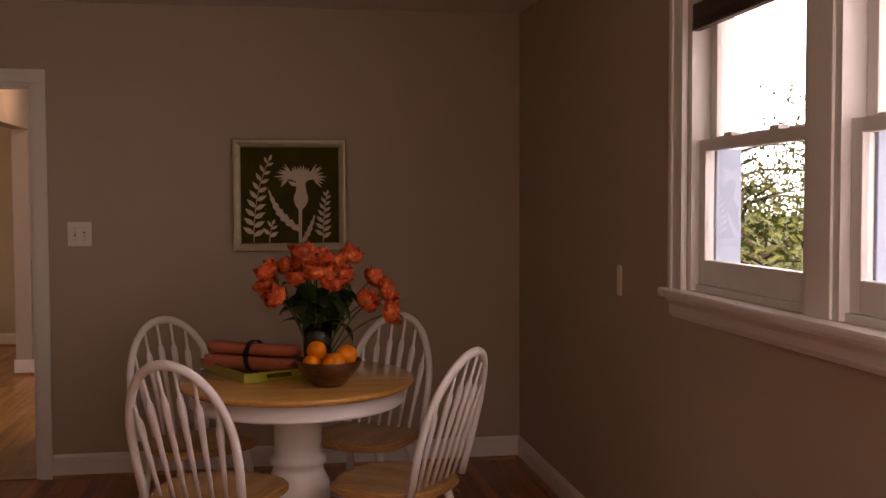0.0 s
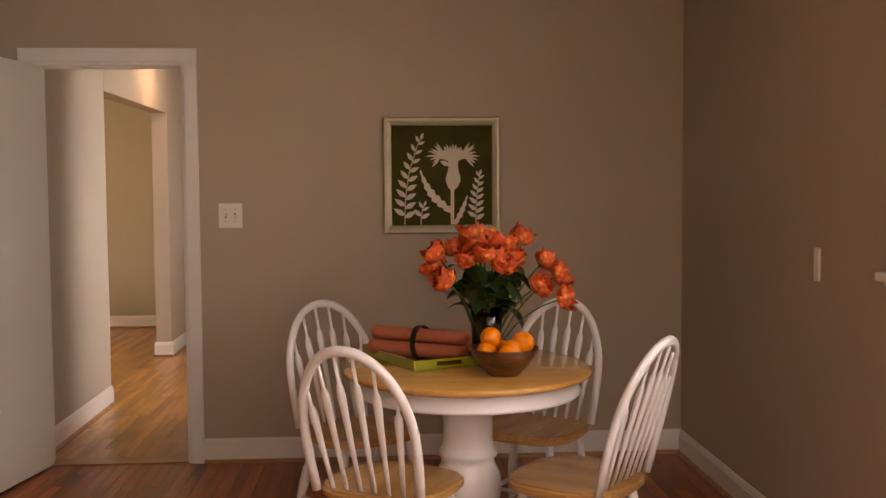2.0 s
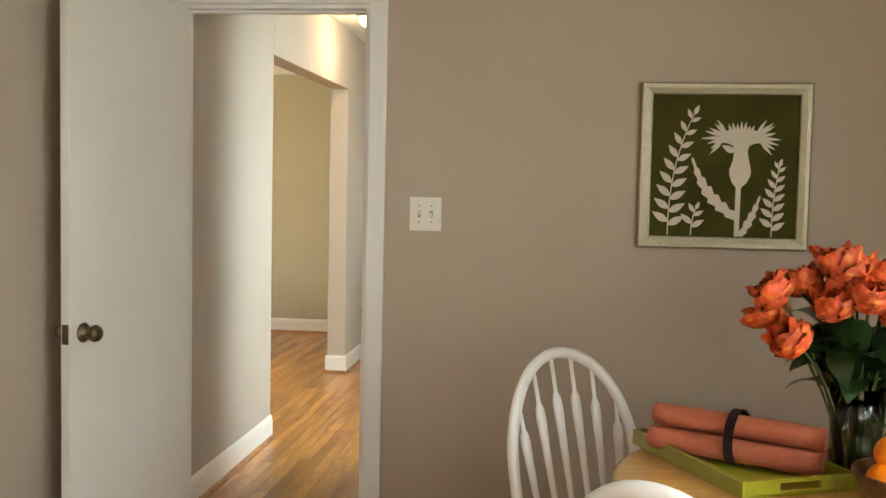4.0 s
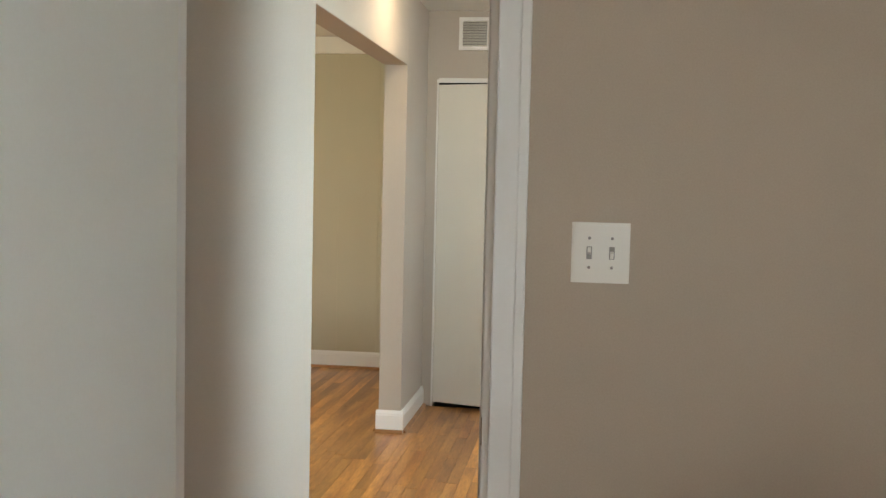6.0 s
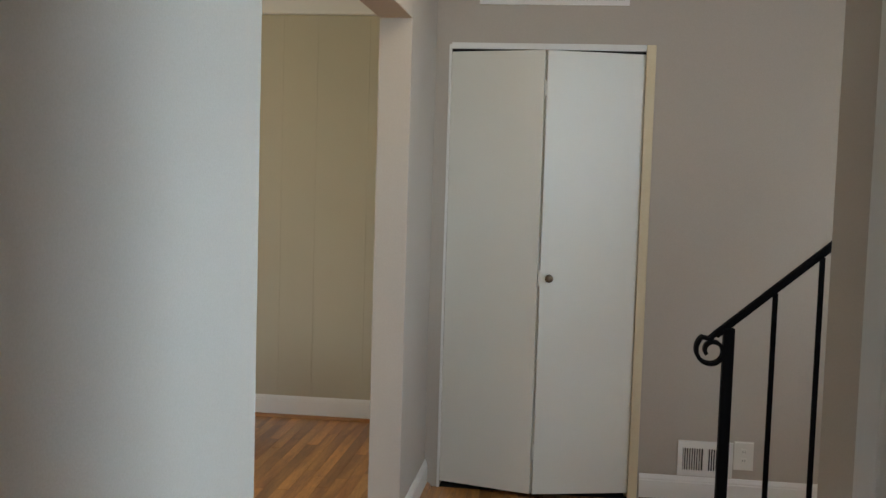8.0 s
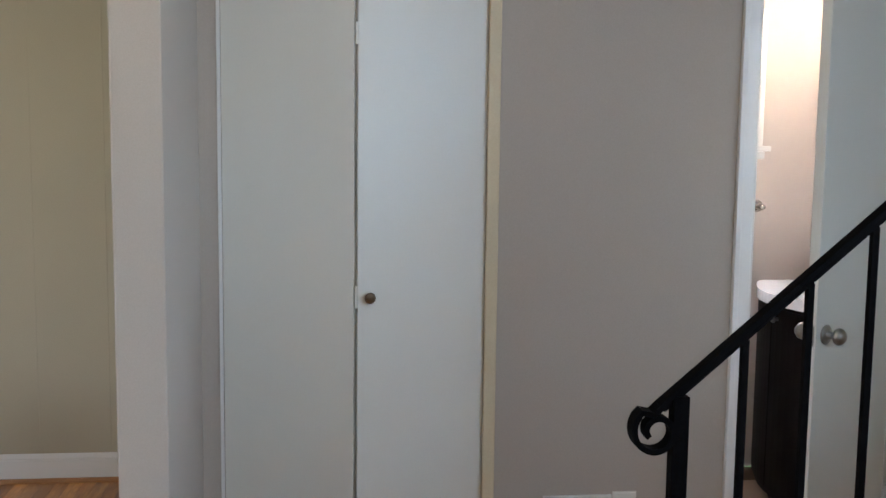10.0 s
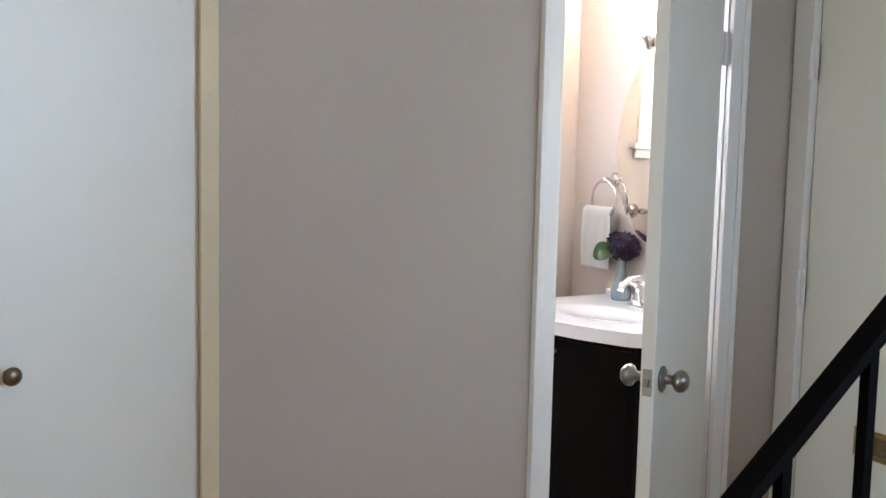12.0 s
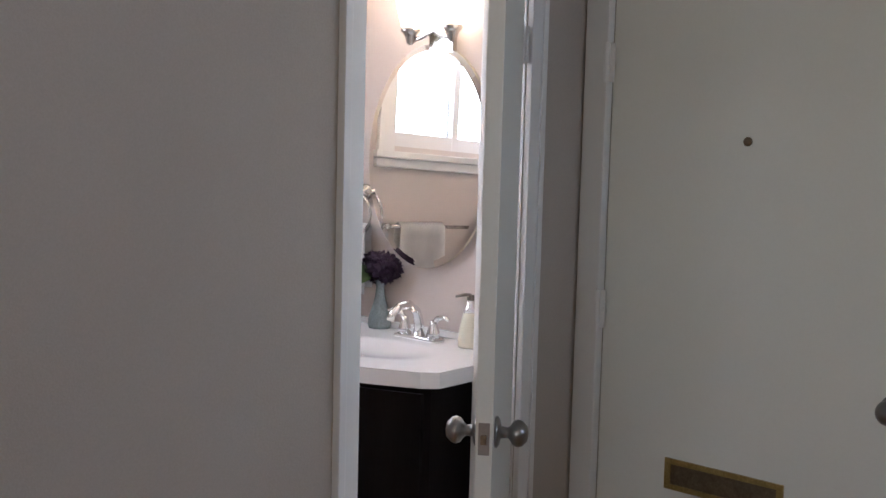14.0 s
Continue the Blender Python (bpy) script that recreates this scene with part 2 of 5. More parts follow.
# ---------------------------------------------------------------- mesh helpers


def mesh_from(name, bm, mats, smooth=False):
    me = bpy.data.meshes.new(name)
    bm.normal_update()
    bm.to_mesh(me)
    bm.free()
    for m in (mats if isinstance(mats, (list, tuple)) else [mats]):
        me.materials.append(m)
    if smooth:
        for p in me.polygons:
            p.use_smooth = True
    return me


def part(name, bm, mat, parent=None, label="", smooth=False, m=None):
    ob = new(name, mesh_from(name, bm, mat, smooth))
    if m is not None:
        ob.matrix_basis = m
    if parent is not None:
        ob.parent = parent
    if label:
        tagged(ob, label)
    return ob


def thing(name, m, label, category, group="", kind=""):
    ob = new(name)
    ob.empty_display_size = 0.1
    ob.matrix_basis = m
    return tagged(ob, label, category, group, kind)


def structure(name, bm, mat, label, category="", smooth=False):
    return tagged(part(name, bm, mat, None, "", smooth), label, category, "", "structure")


def boxes(*specs, bevel=0.0, seg=2):
    """Boxes given as (x0, x1, y0, y1, z0, z1) in one bmesh."""
    bm = bmesh.new()
    for x0, x1, y0, y1, z0, z1 in specs:
        r = bmesh.ops.create_cube(bm, size=1.0)
        bmesh.ops.scale(bm, vec=(x1 - x0, y1 - y0, z1 - z0), verts=r["verts"])
        bmesh.ops.translate(bm, vec=((x0 + x1) / 2, (y0 + y1) / 2, (z0 + z1) / 2), verts=r["verts"])
    if bevel:
        bmesh.ops.bevel(bm, geom=bm.edges[:], offset=bevel, segments=seg, affect="EDGES", profile=0.7)
    return bm


def lathe(profile, steps=32, sx=1.0, sy=1.0):
    """A turned solid from (radius, z) pairs."""
    bm = bmesh.new()
    rings = []
    for r, z in profile:
        if r < 1e-5:
            rings.append([bm.verts.new((0, 0, z))])
        else:
            rings.append([bm.verts.new((r * sx * math.cos(2 * math.pi * i / steps), r * sy * math.sin(2 * math.pi * i / steps), z)) for i in range(steps)])
    for a, b in zip(rings, rings[1:]):
        for i in range(steps):
            j = (i + 1) % steps
            if len(a) == 1 and len(b) == 1:
                continue
            if len(a) == 1:
                bm.faces.new((a[0], b[j], b[i]))
            elif len(b) == 1:
                bm.faces.new((a[i], a[j], b[0]))
            else:
                bm.faces.new((a[i], a[j], b[j], b[i]))
    for ring in (rings[0], rings[-1]):
        if len(ring) > 1:
            bm.faces.new(ring)
    bmesh.ops.recalc_face_normals(bm, faces=bm.faces[:])
    return bm


def sweep(points, radii, sides=8, bm=None, flat=1.0, up=(0, 0, 1)):
    """A tube through points; radii a number or one for each point; flat squeezes it across up."""
    bm = bm or bmesh.new()
    pts = [Vector(p) for p in points]
    rs = [radii] * len(pts) if isinstance(radii, (int, float)) else radii
    rings = []
    for i, p in enumerate(pts):
        d = (pts[min(i + 1, len(pts) - 1)] - pts[max(i - 1, 0)]).normalized()
        a = d.cross(Vector(up))
        if a.length < 1e-3:
            a = d.cross(Vector((1, 0, 0)))
        a.normalize()
        b = a.cross(d).normalized()
        rings.append([bm.verts.new(p + rs[i] * (math.cos(2 * math.pi * k / sides) * a + flat * math.sin(2 * math.pi * k / sides) * b)) for k in range(sides)])
    for r0, r1 in zip(rings, rings[1:]):
        for k in range(sides):
            bm.faces.new((r0[k], r0[(k + 1) % sides], r1[(k + 1) % sides], r1[k]))
    bm.faces.new(rings[0][::-1])
    bm.faces.new(rings[-1])
    bmesh.ops.recalc_face_normals(bm, faces=bm.faces[:])
    return bm


def prism(outline, depth, axis="y", bevel=0.0):
    """A flat outline given as (u, v) pairs, made solid. axis y: u is x, v is z; axis z: u is x, v is y."""
    bm = bmesh.new()
    put = (lambda u, v, w: (u, w, v)) if axis == "y" else (lambda u, v, w: (u, v, w)) if axis == "z" else (lambda u, v, w: (w, u, v))
    a = [bm.verts.new(put(u, v, 0)) for u, v in outline]
    b = [bm.verts.new(put(u, v, depth)) for u, v in outline]
    bm.faces.new(a)
    bm.faces.new(b)
    n = len(a)
    for i in range(n):
        bm.faces.new((a[i], a[(i + 1) % n], b[(i + 1) % n], b[i]))
    bmesh.ops.recalc_face_normals(bm, faces=bm.faces[:])
    if bevel:
        bmesh.ops.bevel(bm, geom=bm.edges[:], offset=bevel, segments=2, affect="EDGES")
    return bm


def turned(bm, m):
    bm.transform(m)
    return bm


def joined(*bms):
    out = bmesh.new()
    for b in bms:
        me = bpy.data.meshes.new("tmp")
        b.to_mesh(me)
        b.free()
        out.from_mesh(me)
        bpy.data.meshes.remove(me)
    return out


def ball(r, m=None, u=12, v=8):
    bm = bmesh.new()
    bmesh.ops.create_uvsphere(bm, u_segments=u, v_segments=v, radius=r)
    if m is not None:
        bm.transform(m)
    return bm


# ---------------------------------------------------------------- plan
CEILING = 2.44
DX0, DX1, DY0 = -1.0, 2.47, -6.6          # dining room, picture wall at y = 0
HX = -0.86                                # corridor's west wall
FARY = 4.11                               # closet and powder room wall
FRONTX = 1.82                             # front wall with the entry door
BATHY = 5.20
LIVY, LIVX = 5.25, -4.7
DOOR0, DOOR1, DOORH = -0.80, -0.065, 2.03
CL0, CL1, CLH = -0.79, 0.068, 2.005
BD0, BD1, BDH = 0.985, 1.545, 2.02

# ---------------------------------------------------------------- shell
structure("wall_north", boxes((DX0, DOOR0, 0, 0.12, 0, CEILING), (DOOR1, DX1, 0, 0.12, 0, CEILING), (DOOR0, DOOR1, 0, 0.12, DOORH, CEILING)),
          DINWALL, "taupe painted plaster wall of the dining room", "wall")
WY0, WY1, WZ0, WZ1 = -4.98, -2.30, 1.13, 2.08
structure("wall_east", boxes((DX1, DX1 + 0.155, DY0, WY0, 0, CEILING), (DX1, DX1 + 0.155, WY1, 0.12, 0, CEILING), (DX1, DX1 + 0.155, WY0, WY1, 0, WZ0),
                             (DX1, DX1 + 0.155, WY0, WY1, WZ1, CEILING)), DINWALL, "taupe painted wall with the dining windows", "wall")
# The hole is added for the fill lamp; it stays out of view.
structure("wall_south", boxes((DX0 - 0.12, 0.7, DY0 - 0.12, DY0, 0, CEILING), (2.3, DX1 + 0.2, DY0 - 0.12, DY0, 0, CEILING), (0.7, 2.3, DY0 - 0.12, DY0, 0, 1.05), (0.7, 2.3, DY0 - 0.12, DY0, 2.15, CEILING)), DINWALL, "taupe painted wall closing the dining room", "wall")
structure("wall_west", boxes((DX0 - 0.12, DX0, DY0, 0.12, 0, CEILING)), DINWALL, "taupe painted wall behind the open door", "wall")
structure("ceiling", boxes((DX0 - 0.12, DX1 + 0.2, DY0 - 0.12, 0.12, CEILING, CEILING + 0.1)), CEIL, "off-white plaster ceiling of the dining room", "ceiling")

structure("wall_corridor", boxes((HX - 0.128, HX, 0.12, 1.5, 0, CEILING), (HX - 0.128, HX, 1.5, 3.395, 2.03, CEILING), (HX - 0.128, HX, 3.395, FARY, 0, CEILING), bevel=0.006),
          WALL, "beige corridor wall with a wide plain opening", "wall")
structure("wall_closet", boxes((HX - 0.128, CL0, FARY, FARY + 0.12, 0, CEILING), (CL0, CL1, FARY, FARY + 0.12, CLH, CEILING), (CL1, BD0, FARY, FARY + 0.12, 0, CEILING),
                               (BD0, BD1, FARY, FARY + 0.12, BDH, CEILING), (BD1, FRONTX, FARY, FARY + 0.12, 0, CEILING)),
          WALL, "grey-beige wall with closet and powder room doors", "wall")
FD0, FD1, FDH = 3.13, 4.035, 2.04
# The opening beside the stairs is unseen, cut only for the fill lamp.
structure("wall_front", boxes((FRONTX, FRONTX + 0.2, FD1, BATHY + 0.15, 0, CEILING), (FRONTX, FRONTX + 0.2, FD0, FD1, FDH, CEILING), (FRONTX, FRONTX + 0.2, 1.7, FD0, 0, CEILING),
                              (FRONTX, FRONTX + 0.2, 0.5, 1.7, 0, 1.2), (FRONTX, FRONTX + 0.2, 0.5, 1.7, 2.3, CEILING), (FRONTX, FRONTX + 0.2, 0.12, 0.5, 0, CEILING)),
          WALL, "grey-beige front wall with the entry door", "wall")
# Out of view; its length blocks stair light from the near corridor wall.
structure("stair_blocker", boxes((0.10, 0.2, 0.12, 0.92, 0, CEILING)), WALL, "plain beige unseen wall, its length set to shade the corridor", "wall")
structure("wall_stair_back", boxes((0.2, FRONTX, 0.13, 0.2, 0, CEILING)), WALL, "plain beige wall behind the stairs", "wall")
structure("ceiling_hall", boxes((LIVX, FRONTX + 0.2, 0.12, BATHY + 0.15, CEILING, CEILING + 0.1)), CEIL, "off-white plaster ceiling of the hall", "ceiling")
# Unseen wall; its opening is added to let the fill in.
structure("wall_living_west", boxes((LIVX - 0.12, LIVX, 0.12, 1.0, 0, CEILING), (LIVX - 0.12, LIVX, 3.6, LIVY + 0.12, 0, CEILING), (LIVX - 0.12, LIVX, 1.0, 3.6, 0, 0.75),
                                    (LIVX - 0.12, LIVX, 1.0, 3.6, 2.25, CEILING)), LIVING, "beige living room wall with an added, unseen opening for light", "wall")
structure("wall_living_south", boxes((LIVX, HX - 0.128, 0.12, 0.24, 0, CEILING)), LIVING, "plain beige living room wall", "wall")
structure("wall_living_side", boxes((CL0 - 0.198, CL0 - 0.07, FARY + 0.12, LIVY + 0.12, 0, CEILING)), LIVING, "plain beige wall between living room and closet", "wall")
# The unlit closet is put into the wall colour.
structure("wall_closet_inner", boxes((CL0 - 0.07, CL1 + 0.3, FARY + 0.7, FARY + 0.78, 0, CEILING), (CL1 + 0.3, CL1 + 0.38, FARY + 0.12, FARY + 0.78, 0, CEILING)), DARK, "closet interior wall coloured near-black for the shade inside", "wall")
BWX0, BWX1, BWZ0, BWZ1 = 0.65, 1.41, 1.51, 2.02
structure("wall_bath_north", boxes((0.3, BWX0, BATHY, BATHY + 0.15, 0, CEILING), (BWX1, FRONTX, BATHY, BATHY + 0.15, 0, CEILING), (BWX0, BWX1, BATHY, BATHY + 0.15, 0, BWZ0),
                                   (BWX0, BWX1, BATHY, BATHY + 0.15, BWZ1, CEILING)), BATHWALL, "pale pinkish-grey powder room wall with a high window", "wall")
structure("wall_bath_west", boxes((0.18, 0.3, FARY + 0.79, BATHY + 0.15, 0, CEILING), (CL1 + 0.38, 0.5, FARY + 0.12, FARY + 0.79, 0, CEILING)), BATHWALL, "plain powder room wall", "wall")
structure("wall_bath_east", boxes((FRONTX - 0.006, FRONTX - 0.001, FARY + 0.125, BATHY, 0, CEILING)), BATHWALL, "pale painted powder room wall behind the mirror", "wall")
structure("wall_bath_south", boxes((0.5, BD0 - 0.02, FARY + 0.121, FARY + 0.126, 0, CEILING), (BD1 + 0.02, FRONTX - 0.01, FARY + 0.121, FARY + 0.126, 0, CEILING)), BATHWALL, "pale painted back of the powder room wall", "wall")
# ---------------------------------------------------------------- trim


def moulding(run, height=0.125, thick=0.014):
    """Baseboard with a stepped cap along a straight run ((x, y), (x, y)); its back lies to the left of the run."""
    (x0, y0), (x1, y1) = run
    d = Vector((x1 - x0, y1 - y0, 0))
    length = d.length
    outline = [(0, 0), (-thick, 0), (-thick, height * 0.78), (-thick * 0.8, height * 0.80), (-thick * 0.8, height * 0.86), (-thick * 0.45, height * 0.95), (-thick * 0.3, height), (0, height)]
    bm = prism([(u, v) for u, v in outline], length, "y")
    bm.transform(Matrix.Translation((x0, y0, 0)) @ Matrix.Rotation(math.atan2(d.y, d.x) - math.pi / 2, 4, "Z") @ Matrix.Scale(-1, 4, (1, 0, 0)))
    bmesh.ops.recalc_face_normals(bm, faces=bm.faces[:])
    return bm


def shoe(run, off=0.014, r=0.016):
    (x0, y0), (x1, y1) = run
    d = Vector((x1 - x0, y1 - y0, 0))
    outline = [(-off, 0), (-off - r, 0), (-off - r * 0.9, r * 0.5), (-off - r * 0.55, r * 0.9), (-off, r * 1.15)]
    bm = prism(outline, d.length, "y")
    bm.transform(Matrix.Translation((x0, y0, 0)) @ Matrix.Rotation(math.atan2(d.y, d.x) - math.pi / 2, 4, "Z") @ Matrix.Scale(-1, 4, (1, 0, 0)))
    bmesh.ops.recalc_face_normals(bm, faces=bm.faces[:])
    return bm


# each run has the wall on its left hand
DINING_RUNS = [((DX1, 0.0), (0.002, 0.0)), ((DX1, DY0), (DX1, 0.0)), ((DOOR0 - 0.066, 0.0), (DX0, 0.0)), ((DX0, 0.0), (DX0, DY0)), ((DX0, DY0), (DX1, DY0))]
HALL_RUNS = [((HX, 0.12), (HX, 1.5)), ((HX, 3.395), (HX, FARY)), ((HX - 0.141, 3.395), (HX + 0.013, 3.395)), ((CL1 + 0.05, FARY), (0.925, FARY)),
             ((1.61, FARY), (FRONTX, FARY)), ((HX, 1.5), (HX - 0.128, 1.5)), ((0.10, 0.92), (0.10, 0.12))]
LIVING_RUNS = [((LIVX, LIVY - 0.010), (CL0 - 0.2, LIVY - 0.010)), ((CL0 - 0.198, LIVY), (CL0 - 0.198, FARY)), ((HX - 0.128, 1.5), (HX - 0.128, 0.24)), ((HX - 0.128, FARY), (HX - 0.128, 3.395))]


def flip(run):
    return (run[1], run[0])


for runs, name, label in ((DINING_RUNS, "baseboard_dining", "white painted baseboard of the dining room"), (HALL_RUNS, "baseboard_hall", "white painted baseboard of the hall"),
                          (LIVING_RUNS, "baseboard_living", "white painted baseboard of the living room")):
    base = structure(name, joined(*[moulding(flip(r) if runs is DINING_RUNS else r) for r in runs]), TRIM, label, "baseboard")
    part("shoe_moulding", joined(*[shoe(flip(r) if runs is DINING_RUNS else r) for r in runs]), SHOE, base, "honey-coloured oak shoe moulding")


def casing(x0, x1, h, y, side, z0=0.0, w=0.065):
    """Casing round an opening in a wall that runs along x; side -1 stands proud towards -y."""
    t = 0.018
    b = boxes((x0 - w, x0, min(y, y + side * t), max(y, y + side * t), z0, h), (x1, x1 + w, min(y, y + side * t), max(y, y + side * t), z0, h),
              (x0 - w, x1 + w, min(y, y + side * t), max(y, y + side * t), h, h + w), bevel=0.004)
    t2 = t + 0.004
    c = boxes((x0 - w - 0.002, x0 - w + 0.018, min(y, y + side * t2), max(y, y + side * t2), z0, h + w + 0.002), (x1 + w - 0.018, x1 + w + 0.002, min(y, y + side * t2), max(y, y + side * t2), z0, h + w + 0.002),
              (x0 - w + 0.018, x1 + w - 0.018, min(y, y + side * t2), max(y, y + side * t2), h + w - 0.018, h + w + 0.002), bevel=0.003)
    return joined(b, c)


def knob_bm(reach=0.066):
    """A turned door knob with its rose, along +y from the door's face."""
    prof = [(0.032, 0), (0.033, 0.004), (0.026, 0.009), (0.013, 0.012), (0.011, 0.026), (0.016, 0.031), (0.025, 0.037), (0.0285, 0.046), (0.026, 0.056), (0.016, reach), (0.006, reach + 0.002), (0, reach + 0.002)]
    return turned(lathe(prof, 24), Matrix.Rotation(-math.pi / 2, 4, "X"))


def hinge_bm():
    b = boxes((-0.02, 0.02, -0.002, 0.002, -0.045, 0.045))
    k = joined(*[turned(lathe([(0.0065, -0.009), (0.0065, 0.0085), (0, 0.0085)], 10), Matrix.Translation((0, -0.006, z))) for z in (-0.034, -0.016, 0.002, 0.02, 0.036)])
    return joined(b, k)


# door between dining room and hall, swung into the dining room
frame_1 = structure("door_frame", joined(casing(DOOR0, DOOR1, DOORH, 0, -1), casing(DOOR0, DOOR1, DOORH, 0.12, 1)), TRIM, "white painted casing of the dining room doorway", "door frame")
part("jamb", boxes((DOOR0 - 0.001, DOOR0 + 0.016, 0.002, 0.118, 0, DOORH), (DOOR1 - 0.016, DOOR1 + 0.001, 0.002, 0.118, 0, DOORH), (DOOR0 + 0.016, DOOR1 - 0.016, 0.002, 0.118, DOORH - 0.016, DOORH + 0.001)), TRIM, frame_1)
part("door_stop", boxes((DOOR1 - 0.026, DOOR1 - 0.016, 0.045, 0.08, 0, DOORH - 0.016), (DOOR0 + 0.016, DOOR0 + 0.026, 0.045, 0.08, 0, DOORH - 0.016), (DOOR0 + 0.026, DOOR1 - 0.026, 0.045, 0.08, DOORH - 0.026, DOORH - 0.016), bevel=0.002), TRIM, frame_1)
part("strike_plate", boxes((DOOR1 - 0.0185, DOOR1 - 0.016, 0.008, 0.04, 0.845, 0.905), bevel=0.0008), KNOBBRONZE, frame_1, "dark strike plate")
part("threshold", boxes((DOOR0 + 0.016, DOOR1 - 0.016, 0.0, 0.118, 0.0, 0.006), bevel=0.002), SHOE, frame_1, "oak threshold strip")

LEAF_W = DOOR1 - DOOR0 - 0.036
door_1 = tagged(thing("door_1", pose(DOOR0 + 0.018, -0.004, 0, 0, 0, -101.0), "white flush interior door standing open into the dining room", "door", "", ""), kind="structure")
part("door_leaf", boxes((0.003, LEAF_W, -0.0, 0.035, 0.012, DOORH - 0.022), bevel=0.003), DOORPAINT, door_1)
for face, turn in ((0.035, 0), (0.0, 180)):
    part("door_knob", turned(knob_bm(), pose(LEAF_W - 0.065, face, 0.872, 0, 0, turn)), KNOBBRONZE, door_1, "antique bronze door knob", True)
part("latch_plate", boxes((LEAF_W - 0.0005, LEAF_W + 0.0015, 0.006, 0.029, 0.84, 0.904)), KNOBBRONZE, door_1)
part("latch_bolt", boxes((LEAF_W + 0.001, LEAF_W + 0.01, 0.012, 0.024, 0.863, 0.882), bevel=0.002), KNOBBRONZE, door_1)
for z in (0.25, 1.75):
    part("hinge", turned(hinge_bm(), pose(0.0, -0.0, z)), KNOBBRONZE, door_1)

# ---------------------------------------------------------------- closet with folding doors
closet = structure("closet_frame", boxes((CL0 - 0.012, CL0, FARY - 0.006, FARY, 0, CLH + 0.02), (CL0, CL1, FARY - 0.012, FARY, CLH, CLH + 0.028), bevel=0.003), TRIM,
                   "narrow white trim round the closet", "closet frame")
part("jamb_strip", joined(boxes((CL1 + 0.001, CL1 + 0.042, FARY - 0.014, FARY, 0, CLH + 0.028), bevel=0.005, seg=3), boxes((CL1 - 0.012, CL1 + 0.0, FARY + 0.034, FARY + 0.06, 0, CLH))), CREAM, closet, "yellowed cream jamb strip")
# Near-black here draws the shade line above the folding leaves.
part("track", boxes((CL0, CL1, FARY + 0.01, FARY + 0.05, CLH - 0.02, CLH)), DARK, closet, "door track coloured near-black as the shade over the leaves")
MIDX, MIDY = -0.362, 3.998
half = (CL1 - CL0) / 2
fold = thing("closet_door", pose(0, 0, 0), "white folding closet doors standing slightly ajar", "closet door")
for x0, y0, x1, y1, nm in ((CL0 + 0.0005, FARY + 0.004, MIDX - 0.0085, MIDY, "left"), (MIDX + 0.0045, MIDY, CL1 + 0.0005, FARY + 0.004, "right")):
    d = Vector((x1 - x0, y1 - y0))
    leaf = part("door_leaf", boxes((0, d.length, 0.0, 0.028, 0.028, CLH - 0.012), bevel=0.0025), DOORPAINT, fold, m=pose(x0, y0, 0, 0, 0, math.degrees(math.atan2(d.y, d.x))))
    if nm == "right":
        part("knob", turned(lathe([(0.010, 0), (0.009, 0.012), (0.017, 0.018), (0.0185, 0.024), (0.012, 0.03), (0.004, 0.032), (0, 0.032)], 20), pose(0.035, 0, 1.0, 90, 0, 0)), KNOBBRONZE, leaf, "small antique bronze knob", True)
for z in (0.22, 1.0, 1.83):
    part("hinge", boxes((MIDX - 0.004, MIDX + 0.004, MIDY - 0.001, MIDY + 0.02, z - 0.035, z + 0.035), bevel=0.001), DOORPAINT, fold)
# Closet floor in the same near-black, in place of real darkness.
structure("closet_floor", boxes((CL0 - 0.07, CL1 + 0.3, FARY + 0.0, FARY + 0.7, -0.02, 0.002)), DARK, "closet floor coloured near-black for the shade inside", "floor")

# return grille over the closet
VX0, VX1, VZ0, VZ1 = -0.672, -0.014, 2.203, 2.40
grille = thing("return_grille", pose(0, 0, 0), "white return air grille above the closet", "air vent")
part("frame", boxes((VX0, VX1, FARY - 0.012, FARY, VZ0, VZ0 + 0.022), (VX0, VX1, FARY - 0.012, FARY, VZ1 - 0.022, VZ1), (VX0, VX0 + 0.022, FARY - 0.012, FARY, VZ0 + 0.022, VZ1 - 0.022), (VX1 - 0.022, VX1, FARY - 0.012, FARY, VZ0 + 0.022, VZ1 - 0.022)), TRIM, grille)
# Sheet that draws the dark of the duct behind the slats.
part("backing", boxes((VX0 + 0.02, VX1 - 0.02, FARY - 0.003, FARY + 0.002, VZ0 + 0.02, VZ1 - 0.02)), DARK, grille, "near-black sheet for the shade behind the slats")
for k in range(1, 4):
    x = VX0 + 0.022 + k * (VX1 - VX0 - 0.044) / 4
    part("divider", boxes((x - 0.006, x + 0.006, FARY - 0.011, FARY - 0.003, VZ0 + 0.022, VZ1 - 0.022)), TRIM, grille)
slat = mesh_from("slat", turned(boxes((VX0 + 0.022, VX1 - 0.022, -0.005, 0.005, -0.0008, 0.0008)), pose(0, 0, 0, 42)), DOORPAINT)
for k in range(16):
    o = new("slat", slat)
    o.location = (0, FARY - 0.006, VZ0 + 0.028 + k * 0.0095)
    o.parent = grille

# floor register and outlet on the same wall
register = thing("wall_register", pose(0, 0, 0), "white wall register low on the hall wall", "air vent")
part("frame", boxes((0.284, 0.524, FARY - 0.010, FARY, 0.13, 0.155), (0.284, 0.524, FARY - 0.010, FARY, 0.255, 0.288), (0.284, 0.305, FARY - 0.010, FARY, 0.155, 0.255), (0.503, 0.524, FARY - 0.010, FARY, 0.155, 0.255), (0.394, 0.414, FARY - 0.010, FARY, 0.155, 0.255)), TRIM, register)
